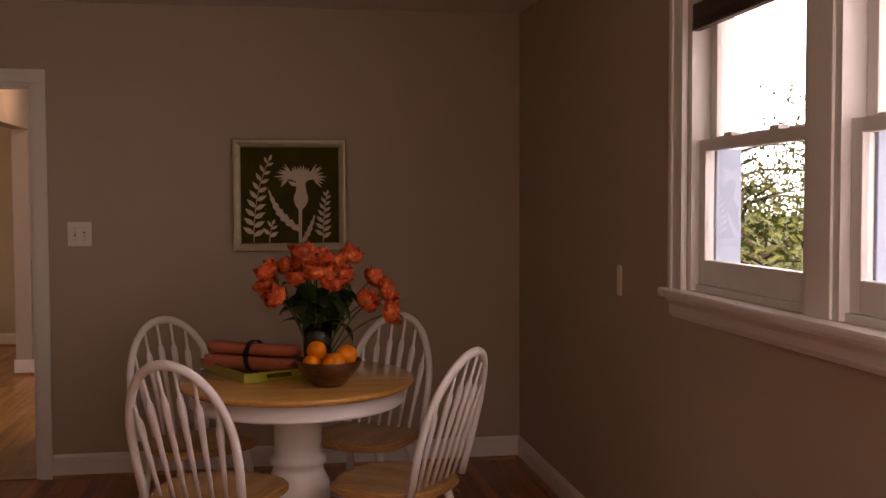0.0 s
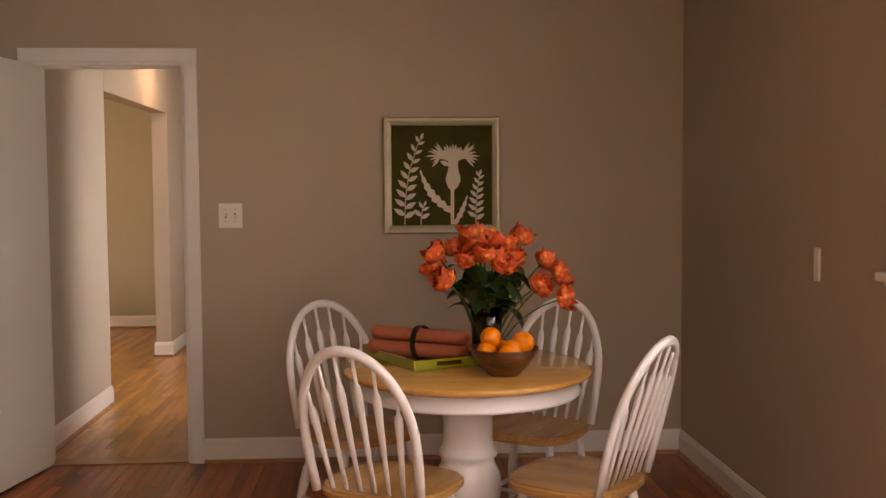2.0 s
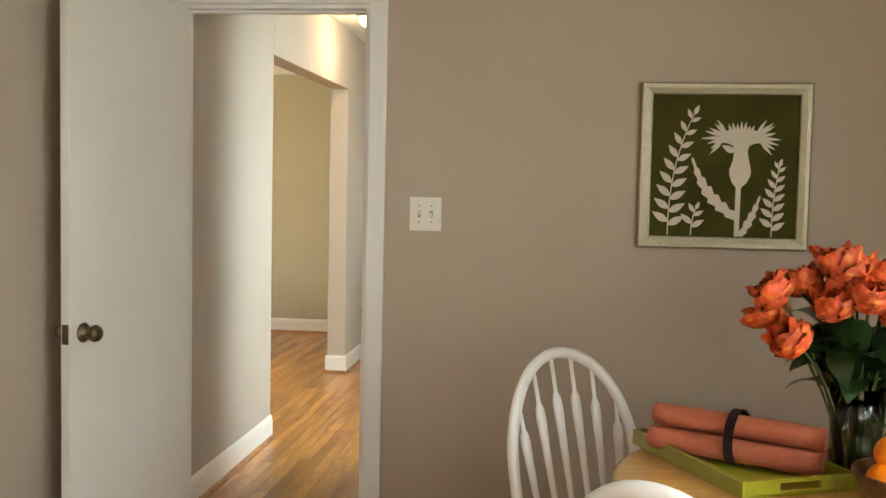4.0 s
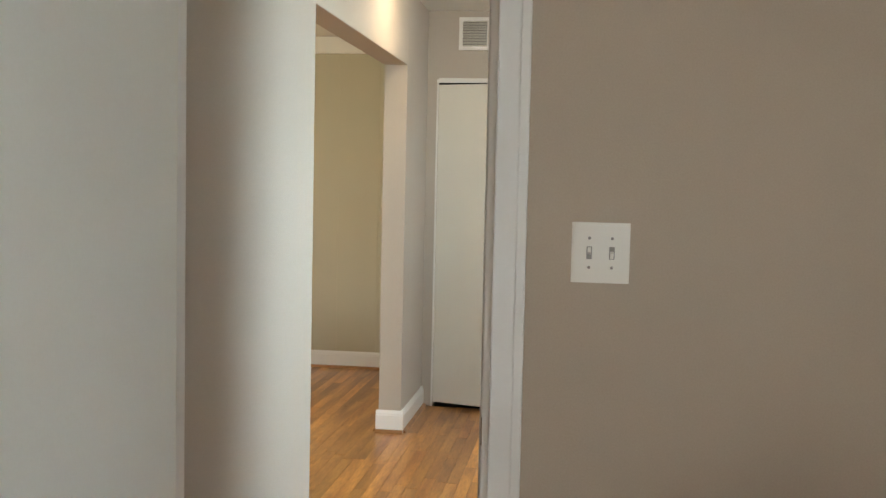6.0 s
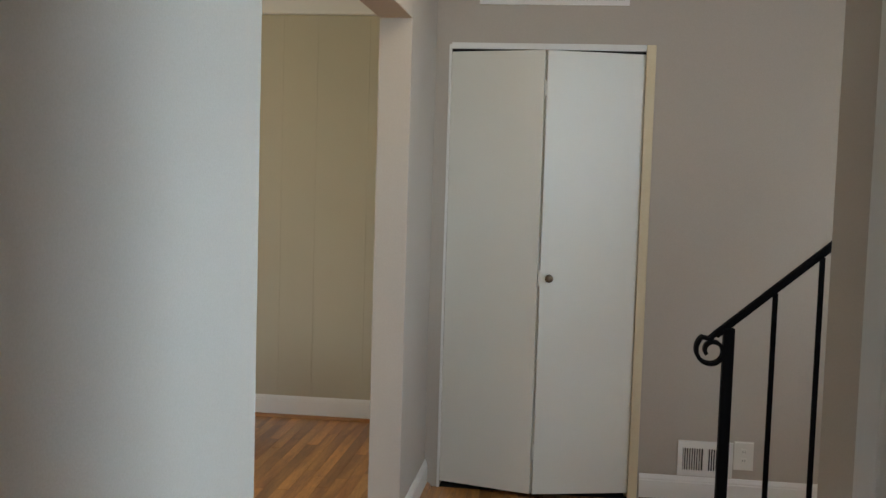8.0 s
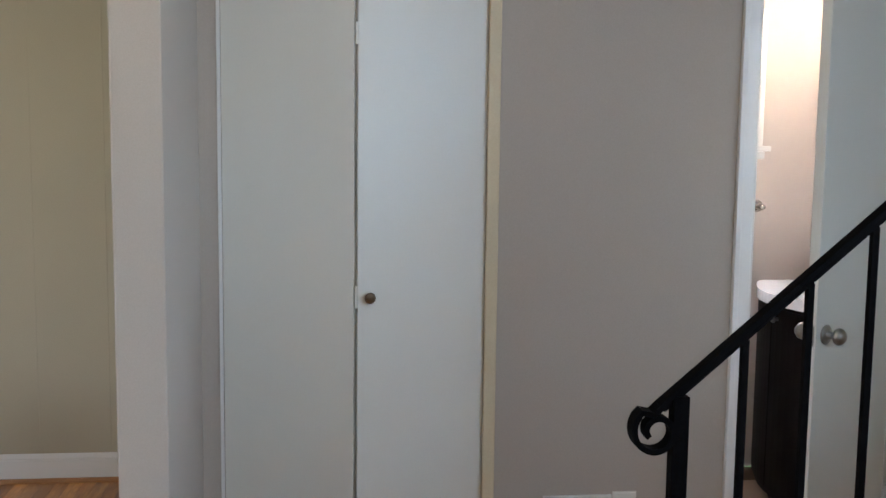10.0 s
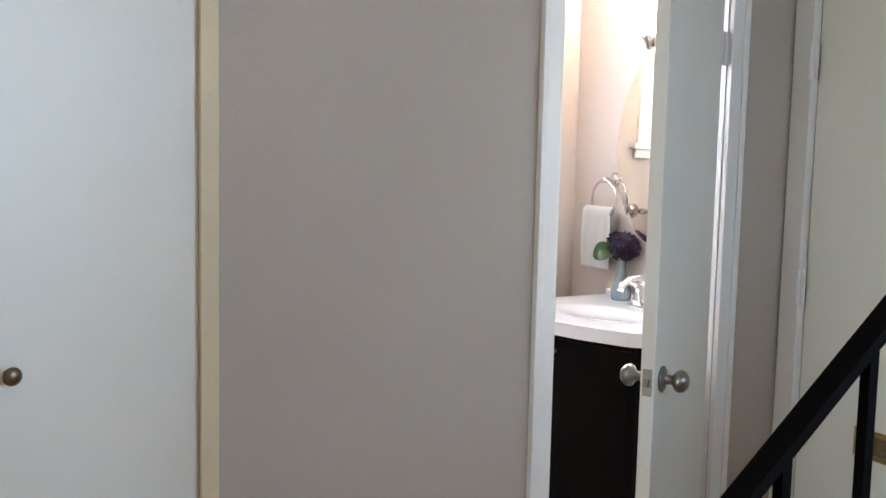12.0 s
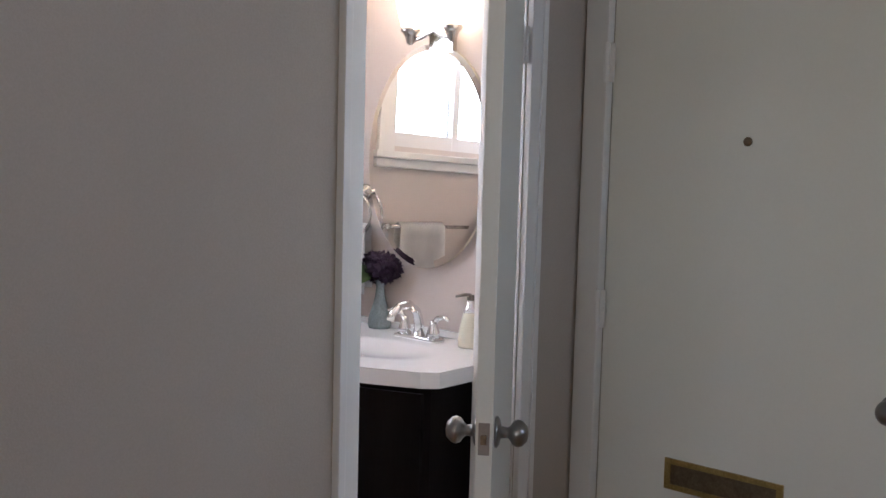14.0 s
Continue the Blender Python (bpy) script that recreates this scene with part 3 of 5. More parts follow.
# Near-black sheet for the shade behind the fins.
part("backing", boxes((0.30, 0.51, FARY - 0.002, FARY + 0.002, 0.15, 0.26)), DARK, register)
for k in range(16):
    x = 0.311 + k * 0.0105 + (0.022 if k > 7 else 0)
    part("fin", turned(boxes((-0.0007, 0.0007, -0.004, 0.004, 0.155, 0.255)), pose(x, FARY - 0.005, 0, 0, 0, 40 if k < 8 else -40)), TRIM, register)


def wall_plate(name, m, label, gangs, toggles, w, h):
    """A cover plate in the xz plane facing -y."""
    t = thing(name, m, label, "light switch" if toggles else "outlet")
    b = boxes((-w / 2, w / 2, -0.006, 0, -h / 2, h / 2))
    bmesh.ops.bevel(b, geom=[e for e in b.edges if abs(e.verts[0].co.y + 0.006) < 1e-5 and abs(e.verts[1].co.y + 0.006) < 1e-5], offset=0.0055, segments=4, affect="EDGES")
    part("plate", b, PLATE, t)
    for g in range(gangs):
        x = (g - (gangs - 1) / 2) * 0.046
        if toggles:
            part("slot", boxes((x - 0.0055, x + 0.0055, -0.0066, -0.0055, -0.013, 0.013)), SLOTGREY, t)
            part("toggle", turned(boxes((x - 0.0035, x + 0.0035, -0.016, -0.004, -0.006, 0.006), bevel=0.0012), pose(0, 0, 0.0, 24 if g else -24)), PLATE, t)
            for z in (-0.03, 0.03):
                part("screw", turned(lathe([(0.0033, 0), (0.003, 0.0012), (0, 0.0014)], 10), pose(x, -0.006, z, 90)), NICKEL, t)
        else:
            for z in (-0.02, 0.02):
                part("socket", boxes((x - 0.012, x + 0.012, -0.0085, -0.0055, z - 0.011, z + 0.011), bevel=0.002), PLATE, t)
                part("slot", boxes((x - 0.006, x - 0.004, -0.0089, -0.008, z - 0.004, z + 0.004), (x + 0.004, x + 0.006, -0.0089, -0.008, z - 0.004, z + 0.004)), DARK, t)
    return t


wall_plate("light_switch", pose(0.154, 0, 1.262), "ivory double switch plate beside the doorway", 2, True, 0.118, 0.124)
wall_plate("wall_plate", pose(DX1, -1.655, 1.112, 0, 0, -90), "ivory narrow blank cover plate beside the window", 0, True, 0.05, 0.12)
wall_plate("wall_outlet", pose(0.572, FARY, 0.232, 0, 0, 0), "white wall outlet beside the register", 1, False, 0.085, 0.13)

# ---------------------------------------------------------------- powder room door, ajar into the hall
frame_2 = structure("door_frame_bath", joined(casing(BD0, BD1, BDH, FARY, -1, w=0.058), casing(BD0, BD1, BDH, FARY + 0.126, 1, w=0.058)), TRIM, "white painted casing of the powder room door", "door frame")
part("jamb", boxes((BD0 - 0.001, BD0 + 0.014, FARY + 0.001, FARY + 0.125, 0, BDH), (BD1 - 0.003, BD1 + 0.001, FARY + 0.001, FARY + 0.125, 0, BDH), (BD0 + 0.014, BD1 - 0.003, FARY + 0.001, FARY + 0.125, BDH - 0.014, BDH + 0.001)), TRIM, frame_2)
part("door_stop", boxes((BD0 + 0.014, BD0 + 0.024, FARY + 0.045, FARY + 0.08, 0, BDH - 0.014), (BD1 - 0.013, BD1 - 0.003, FARY + 0.060, FARY + 0.08, 0, BDH - 0.014), bevel=0.002), TRIM, frame_2)
part("strike_plate", boxes((BD0 + 0.0135, BD0 + 0.0165, FARY + 0.004, FARY + 0.034, 0.845, 0.915), bevel=0.0008), KNOBBRONZE, frame_2, "dark strike plate")
BW = BD1 - BD0 - 0.034
BANG = 33.5
door_2 = tagged(thing("door_2", pose(BD1 - 0.016, FARY - 0.004, 0, 0, 0, 180 + BANG), "white flush powder room door standing ajar", "door"), kind="structure")
part("door_leaf", boxes((0.022, BW, -0.035, 0.0, 0.012, BDH - 0.02), bevel=0.003), DOORPAINT, door_2)
for face, turn in ((0.0, 0), (-0.035, 180)):
    part("door_knob", turned(knob_bm(), pose(BW - 0.06, face, 0.895, 0, 0, turn)), NICKEL, door_2, "satin nickel door knob", True)
part("latch_plate", boxes((BW - 0.0005, BW + 0.0015, -0.029, -0.006, 0.862, 0.928)), NICKEL, door_2)
part("latch_bolt", boxes((BW + 0.001, BW + 0.009, -0.024, -0.012, 0.885, 0.904), bevel=0.002), KNOBBRONZE, door_2)
for z in (0.25, 1.735):
    part("hinge", turned(hinge_bm(), pose(0.0, 0.0, z, 0, 0, 180)), TRIM, door_2)

# ---------------------------------------------------------------- entry door
frame_3 = structure("door_frame_entry", boxes((FRONTX - 0.03, FRONTX, FD1, FARY - 0.006, 0, FDH), (FRONTX - 0.03, FRONTX, FD0 - 0.07, FD0, 0, FDH), (FRONTX - 0.03, FRONTX, FD0 - 0.07, FARY - 0.006, FDH, FDH + 0.07), bevel=0.004), TRIM,
                    "white painted frame of the entry door", "door frame")
door_3 = tagged(thing("door_3", pose(0, 0, 0), "white flush entry door with mail slot, closed", "door"), kind="structure")
part("door_leaf", boxes((FRONTX - 0.004, FRONTX + 0.04, FD0 + 0.004, FD1 - 0.004, 0.012, FDH - 0.004), bevel=0.003), DOORPAINT, door_3)
for z in (0.28, 1.069, 1.711):
    part("hinge", turned(joined(boxes((-0.022, 0.018, -0.0025, 0.0025, -0.05, 0.05)), turned(lathe([(0.008, -0.05), (0.008, 0.05), (0, 0.052)], 12), Matrix.Translation((0, -0.008, 0)))), pose(FRONTX - 0.026, FD1 - 0.002, z, 0, 0, -90)), TRIM, door_3, "painted-over butt hinge")
slot_m = Matrix.Translation((FRONTX - 0.004, 3.670, 0.668))
part("mail_slot", turned(boxes((-0.006, 0, -0.157, 0.157, 0.026, 0.040), (-0.006, 0, -0.157, 0.157, -0.040, -0.026), (-0.006, 0, -0.157, -0.140, -0.026, 0.026), (-0.006, 0, 0.140, 0.157, -0.026, 0.026), bevel=0.0012), slot_m), BRASS, door_3, "aged brass mail slot frame")
part("mail_flap", turned(boxes((-0.0025, 0.0005, -0.140, 0.140, -0.026, 0.026)), slot_m), KNOBBRONZE, door_3, "dark mail slot opening")
part("peephole", turned(lathe([(0.011, 0), (0.011, 0.003), (0.006, 0.005), (0, 0.0045)], 18), pose(FRONTX - 0.004, 3.649, 1.512, 0, -90)), KNOBBRONZE, door_3, "small bronze peephole", True)
part("door_knob", turned(knob_bm(), pose(FRONTX - 0.004, 3.275, 0.934, 0, 0, 90)), NICKEL, door_3, "satin nickel door knob", True)

# ---------------------------------------------------------------- stairs and iron railing
RY, TREAD, RISE, N = 2.76, 0.25, 0.2125, 6
RX0 = 0.33
stairs = structure("stairs", boxes((RX0 + 0.01, FRONTX, 1.60, RY + 0.03, 0, 0.02)), TRIM, "white painted stairs with oak treads", "stairs")
for k in range(N):
    x = RX0 + k * TREAD
    part("riser", boxes((x, FRONTX if k == N - 1 else x + TREAD + 0.02, 1.60, RY + 0.03, k * RISE + (0.021 if k == 0 else 0), (k + 1) * RISE - 0.025)), TRIM, stairs)
    part("tread", boxes((x - 0.025, min(x + TREAD, FRONTX), 1.60, RY + 0.055, (k + 1) * RISE - 0.025, (k + 1) * RISE), bevel=0.006), SEATWOOD, stairs, "oak tread")
railing = thing("stair_railing", pose(0, 0, 0), "black wrought-iron stair railing with a scrolled end", "railing")
SL = 0.87


def rail_z(x):
    return 1.102 + SL * (x - 0.4)


ux = 1 / math.sqrt(1 + SL * SL)
bmr = boxes((0, 1.57 / ux, -0.0175, 0.0175, -0.002, 0.010), (0, 1.57 / ux, -0.011, 0.010, -0.013, -0.002), bevel=0.004)
bmr.transform(Matrix.Translation((0.224, RY, rail_z(0.224) + 0.019)) @ Matrix.Rotation(-math.atan(SL), 4, "Y"))
part("handrail", bmr, IRON, railing)
scroll = []
cx, cz = 0.2165, 0.918
for k in range(40):
    a = radians(128 + k * 11.5)
    r = 0.053 - 0.034 * (k / 39) ** 0.9
    scroll.append((cx + r * math.cos(a), RY, cz + r * math.sin(a)))
lead = [(0.235, RY, rail_z(0.235) + 0.022), (0.208, RY, rail_z(0.208) + 0.021)]
bms = bmesh.new()
pts = [Vector(p) for p in lead + scroll]
ring = []
for i, p in enumerate(pts):
    d = (pts[min(i + 1, len(pts) - 1)] - pts[max(i - 1, 0)]).normalized()
    nrm = Vector((d.z, 0, -d.x))
    w = 0.020 - 0.006 * i / len(pts)
    ring.append([bms.verts.new(p + nrm * a + Vector((0, b, 0))) for a, b in ((0.006, w), (0.006, -w), (-0.006, -w), (-0.006, w))])
for r0, r1 in zip(ring, ring[1:]):
    for k in range(4):
        bms.faces.new((r0[k], r0[(k + 1) % 4], r1[(k + 1) % 4], r1[k]))
bms.faces.new(ring[0][::-1])
bms.faces.new(ring[-1])
bmesh.ops.recalc_face_normals(bms, faces=bms.faces[:])
part("scroll", bms, IRON, railing)
part("newel_post", boxes((0.249, 0.283, RY - 0.017, RY + 0.017, 0.0, rail_z(0.266) + 0.006), bevel=0.003), IRON, railing)
part("newel_foot", boxes((0.226, 0.306, RY - 0.035, RY + 0.035, 0.0, 0.008), bevel=0.002), IRON, railing)
for k in range(1, 12):
    x = 0.266 + 0.1344 * k
    step = max(0, math.floor((x - RX0 + 0.02) / TREAD) + 1)
    part("baluster", boxes((x - 0.0075, x + 0.0075, RY - 0.0075, RY + 0.0075, step * RISE, rail_z(x) + 0.004), bevel=0.0015), IRON, railing)

# ---------------------------------------------------------------- dining windows


def sash(y0, y1, z0, z1, x, rail=0.05, bottom=0.075):
    return joined(boxes((x, x + 0.035, y0, y0 + rail, z0, z1), (x, x + 0.035, y1 - rail, y1, z0, z1), (x, x + 0.035, y0 + rail, y1 - rail, z0, z0 + bottom), (x, x + 0.035, y0 + rail, y1 - rail, z1 - rail * 0.8, z1), bevel=0.004))


PITCH = 0.88
# The third window is unseen, added to let in more daylight.
for k in range(3):
    y1 = WY1 - k * PITCH
    y0 = y1 - 0.77
    win = thing("window_%d" % (k + 1), pose(0, 0, 0), "white double-hung dining room window, closed", "window", "dining windows", "structure")
    part("window_frame", boxes((DX1 + 0.004, DX1 + 0.15, y1 - 0.03, y1, WZ0, WZ1), (DX1 + 0.004, DX1 + 0.15, y0, y0 + 0.03, WZ0, WZ1), (DX1 + 0.004, DX1 + 0.15, y0 + 0.03, y1 - 0.03, WZ1 - 0.03, WZ1), (DX1 + 0.02, DX1 + 0.18, y0 + 0.03, y1 - 0.03, WZ0, WZ0 + 0.02)), VINYL, win)
    lo = part("lower_sash", sash(y0 + 0.032, y1 - 0.032, WZ0 + 0.022, 1.615, DX1 + 0.03, 0.045, 0.08), VINYL, win)
    part("pane", boxes((DX1 + 0.045, DX1 + 0.049, y0 + 0.075, y1 - 0.075, WZ0 + 0.10, 1.582)), GLASS, lo).visible_shadow = False
    up = part("upper_sash", sash(y0 + 0.032, y1 - 0.032, 1.585, WZ1 - 0.032, DX1 + 0.067, 0.045, 0.04), VINYL, win)
    part("pane", boxes((DX1 + 0.082, DX1 + 0.086, y0 + 0.075, y1 - 0.075, 1.62, WZ1 - 0.066)), GLASS, up).visible_shadow = False
    # Assumed liner; its blue stands for sky light on the outer reveal.
    part("jamb_liner", boxes((DX1 + 0.068, DX1 + 0.152, y1 - 0.085, y1 - 0.03, WZ0 + 0.021, 1.584), (DX1 + 0.068, DX1 + 0.152, y0 + 0.03, y0 + 0.085, WZ0 + 0.021, 1.584), bevel=0.003), SKYLIT, win, "pale outer jamb liner, tinted blue as by sky light")
    for yy in (y0 + 0.24, y1 - 0.24):
        part("sash_lock", boxes((DX1 + 0.028, DX1 + 0.06, yy - 0.025, yy + 0.025, 1.6155, 1.628), bevel=0.004), VINYL, win)
    part("blind_headrail", boxes((DX1 + 0.002, DX1 + 0.028, y0 + 0.034, y1 - 0.034, WZ1 - 0.085, WZ1 - 0.032), bevel=0.003), BLIND, win, "dark brown rolled-up blind")
    for s in range(5):
        part("blind_slat", boxes((DX1 + 0.0, DX1 + 0.026, y0 + 0.036, y1 - 0.036, WZ1 - 0.092 - s * 0.006, WZ1 - 0.0885 - s * 0.006)), BLIND, win)
    if k < 2:
        structure("window_mullion", boxes((DX1 - 0.004, DX1 + 0.15, y0 - 0.11, y0, WZ0, WZ1), bevel=0.003), TRIM, "white mullion between the windows", "window trim")
wtrim = structure("window_trim", joined(
    boxes((DX1 - 0.02, DX1, WY1 - 0.005, WY1 + 0.085, WZ0, WZ1 + 0.09), (DX1 - 0.02, DX1, WY0 - 0.085, WY0 + 0.005, WZ0, WZ1 + 0.09), (DX1 - 0.02, DX1, WY0 + 0.005, WY1 - 0.005, WZ1, WZ1 + 0.09), bevel=0.004),
    boxes((DX1 - 0.028, DX1, WY1 + 0.065, WY1 + 0.09, WZ0, WZ1 + 0.095), bevel=0.003)), TRIM, "white painted casing round the dining windows", "window trim")
part("stool", boxes((DX1 - 0.05, DX1 + 0.02, WY0 - 0.14, WY1 + 0.125, WZ0 - 0.03, WZ0 - 0.001), bevel=0.009), TRIM, wtrim)
part("apron", turned(prism([(0, 0), (-0.012, 0.004), (-0.018, 0.02), (-0.018, 0.045), (-0.03, 0.062), (-0.03, 0.07), (0, 0.07)], WY1 - WY0 + 0.2, "y"), Matrix.Translation((DX1, WY0 - 0.1, WZ0 - 0.1))), TRIM, wtrim)

# ---------------------------------------------------------------- dining table
TX, TY, TR, TZ = 1.222, -1.562, 0.446, 0.755
table = thing("dining_table", pose(TX, TY, 0), "round pedestal table with honey wood top and white apron", "table")
part("tabletop", lathe([(0, TZ - 0.026), (TR - 0.02, TZ - 0.026), (TR - 0.004, TZ - 0.018), (TR, TZ - 0.009), (TR - 0.003, TZ - 0.003), (TR - 0.012, TZ), (0, TZ)], 72, 1.0, 1.07), TABLEWOOD, table, "honey-toned wood tabletop", True)
part("apron", lathe([(TR - 0.06, TZ - 0.088), (TR - 0.045, TZ - 0.088), (TR - 0.041, TZ - 0.084), (TR - 0.041, TZ - 0.076), (TR - 0.047, TZ - 0.070), (TR - 0.047, TZ - 0.027), (TR - 0.06, TZ - 0.027)], 72, 1.0, 1.07), CHAIRWHITE, table, "white apron", True)
part("pedestal", lathe([(0, 0.13), (0.115, 0.13), (0.118, 0.16), (0.10, 0.18), (0.095, 0.20), (0.112, 0.24), (0.122, 0.30), (0.118, 0.36), (0.098, 0.40), (0.094, 0.42), (0.106, 0.43), (0.106, 0.45), (0.094, 0.46), (0.090, 0.50), (0.092, 0.60), (0.104, 0.625), (0.104, 0.655), (0.27, 0.665), (0.27, TZ - 0.028), (0, TZ - 0.028)], 40), CHAIRWHITE, table, "turned white pedestal", True)
for k in range(4):
    prof = [(0.08, 0.13), (0.08, 0.225), (0.16, 0.215), (0.26, 0.16), (0.34, 0.085), (0.385, 0.055), (0.40, 0.03), (0.40, 0.0), (0.345, 0.0), (0.335, 0.03), (0.27, 0.075), (0.18, 0.125)]
    b = prism(prof, 0.062, "y", 0.006)
    b.transform(Matrix.Rotation(radians(45 + 90 * k), 4, "Z") @ Matrix.Translation((0, -0.031, 0)))
    part("foot", b, CHAIRWHITE, table)


def windsor_chair(m):
    """A bow-back chair that faces +y, base at the origin."""
    c = thing("dining_chair", m, "white bow-back dining chair with a honey wood seat", "chair", "chairs round the table")
    sz = 0.445
    out = []
    for k in range(40):
        a = 2 * math.pi * k / 40
        x, y = math.cos(a), math.sin(a)
        w = 0.215 + 0.022 * max(0, y)
        out.append((w * (abs(x) ** 0.72) * (1 if x >= 0 else -1), 0.205 * (abs(y) ** 0.75) * (1 if y >= 0 else -1)))
    b = prism(out, 0.034, "z")
    b.transform(Matrix.Translation((0, 0, sz - 0.034)))
    bmesh.ops.bevel(b, geom=[e for e in b.edges if abs(e.verts[0].co.z - e.verts[1].co.z) < 1e-5 and len(e.link_faces) == 2 and any(len(f.verts) > 6 for f in e.link_faces)], offset=0.010, segments=3, affect="EDGES")
    part("seat", b, SEATWOOD, c, "honey-stained wooden seat")
    # bow: leans back, wide at the seat and rounded at the top
    bow = []
    for k in range(33):
        s = k / 32
        a = math.pi * (1 - s)
        x, z = 0.205 * math.cos(a), math.sin(a)
        zz = 0.478 * (z ** 0.62)
        wid = 1.0 - 0.10 * (1 - min(1.0, zz / 0.25))
        bow.append((x * wid, -0.165 + 0.035 * (1 - (x / 0.205) ** 2) * -1 - 0.24 * zz, sz - 0.01 + zz))
    part("bow", sweep(bow, 0.0165, 8, flat=0.85, up=(0, 1, 0)), CHAIRWHITE, c, smooth=True)
    for k in range(6):
        u = (k - 2.5) / 2.5
        xb, xt = 0.125 * u, 0.158 * u
        zt = 0.478 * (math.sqrt(max(0.0, 1 - (xt / 0.205) ** 2)) ** 0.62)
        p0, p1 = Vector((xb, -0.160, sz - 0.004)), Vector((xt, -0.200 - 0.24 * zt + 0.035 * (xt / 0.205) ** 2, sz - 0.01 + zt))
        pts, rs = [], []
        for s, r in ((0, 0.007), (0.30, 0.0095), (0.55, 0.0125), (0.70, 0.0155), (0.755, 0.0135), (0.79, 0.0065), (1.0, 0.0062)):
            pts.append(p0.lerp(p1, s))
            rs.append(r)
        part("spindle", sweep(pts, rs, 8, flat=0.75, up=(0, 1, 0)), CHAIRWHITE, c, smooth=True)
    feet = []
    for sx in (-1, 1):
        for sy in (-1, 1):
            p0, p1 = Vector((sx * 0.14, sy * 0.12, sz - 0.03)), Vector((sx * 0.205, sy * 0.20, 0.0))
            rs = [0.014, 0.0175, 0.013, 0.0185, 0.020, 0.0165, 0.0125, 0.0155, 0.011]
            pts = [p0.lerp(p1, s) for s in (0, 0.2, 0.28, 0.34, 0.5, 0.66, 0.74, 0.8, 1.0)]
            part("leg", sweep(pts, rs, 10), CHAIRWHITE, c, smooth=True)
            feet.append((p0, p1))
    q = [a.lerp(b_, 0.62) for a, b_ in feet]
    for a, b_ in ((q[0], q[1]), (q[2], q[3])):
        part("stretcher", sweep([a, a.lerp(b_, 0.3), a.lerp(b_, 0.5), a.lerp(b_, 0.7), b_], [0.008, 0.011, 0.0135, 0.011, 0.008], 8), CHAIRWHITE, c, smooth=True)
    a, b_ = q[0].lerp(q[1], 0.5), q[2].lerp(q[3], 0.5)
    part("stretcher", sweep([a, a.lerp(b_, 0.5), b_], [0.008, 0.012, 0.008], 8), CHAIRWHITE, c, smooth=True)
    return c


chair = windsor_chair(pose(1.56, -1.895, 0, 0, 0, 52))
for x, y, a in ((0.945, -1.91, -28), (0.825, -1.175, -148), (1.508, -1.185, 144)):
    copy_thing(chair, pose(x, y, 0, 0, 0, a))

# ---------------------------------------------------------------- things on the table
ta = math.atan2(-1.575 + 1.685, 1.253 - 1.01)
tray = thing("serving_tray", pose(1.06, -1.413, TZ, 0, 0, math.degrees(ta)), "lime-green lacquered serving tray on the table", "tray")
W2, L2 = 0.135, 0.228
part("tray_floor", boxes((-W2, W2, -L2, L2, 0, 0.006)), TRAYGREEN, tray)
for s in (-1, 1):
    part("side", boxes((s * W2 - 0.005, s * W2 + 0.005, -L2, L2, 0.0005, 0.036), bevel=0.0015), TRAYGREEN, tray)
    y = s * (L2 - 0.005)
    part("end", boxes((-W2 + 0.005, -0.05, y - 0.005, y + 0.005, 0.0005, 0.036), (0.05, W2 - 0.005, y - 0.005, y + 0.005, 0.0005, 0.036), (-0.05, 0.05, y - 0.005, y + 0.005, 0.0005, 0.012), (-0.05, 0.05, y - 0.005, y + 0.005, 0.028, 0.036)), TRAYGREEN, tray)

p0, p1 = Vector((0.880, -1.345, 0.004)), Vector((1.226, -1.505, -0.004))
mats = thing("placemat_roll", pose(0, 0, TZ + 0.008), "coral fabric placemats rolled up and tied with a ribbon", "placemats")
d = (p1 - p0).normalized()
side = Vector((-d.y, d.x, 0))


def roll(center0, center1, r, turns, seed):
    """A rolled cloth: a spiral section drawn out along its length."""
    bm = bmesh.new()
    rnd = random.Random(seed)
    axis = (center1 - center0).normalized()
    a1, a2 = Vector((-axis.y, axis.x, 0)), Vector((0, 0, 1))
    rows = []
    for j in range(13):
        c = center0.lerp(center1, j / 12)
        row = []
        for k in range(turns * 14 + 1):
            an = 2 * math.pi * k / 14
            rr = r * (0.30 + 0.70 * k / (turns * 14)) * (1 + 0.02 * math.sin(j * 1.7 + an * 2 + seed))
            row.append(bm.verts.new(c + rr * (math.cos(an) * a1 + math.sin(an) * a2 * 0.92) + axis * rnd.uniform(-0.001, 0.001)))
        rows.append(row)
    for r0, r1 in zip(rows, rows[1:]):
        for k in range(len(r0) - 1):
            bm.faces.new((r0[k], r0[k + 1], r1[k + 1], r1[k]))
    bmesh.ops.solidify(bm, geom=bm.faces[:], thickness=0.003)
    return bm


for off, z, r, sd in ((-0.018, 0.034, 0.032, 1), (0.012, 0.084, 0.031, 2), (0.052, 0.033, 0.031, 3)):
    part("rolled_mat", roll(p0 + side * off + Vector((0, 0, z)), p1 + side * off + Vector((0, 0, z)), r, 3, sd), FABRIC, mats, "", True)
rc = p0.lerp(p1, 0.50) + side * 0.012 + Vector((0, 0, 0.058))
bmb = bmesh.new()
rows = []
for k in range(29):
    an = 2 * math.pi * k / 28
    off = side * (0.076 * math.cos(an)) + Vector((0, 0, 0.061 * math.sin(an)))
    rows.append([bmb.verts.new(rc + off + d * w) for w in (-0.011, 0.011)])
for r0, r1 in zip(rows, rows[1:]):
    bmb.faces.new((r0[0], r0[1], r1[1], r1[0]))
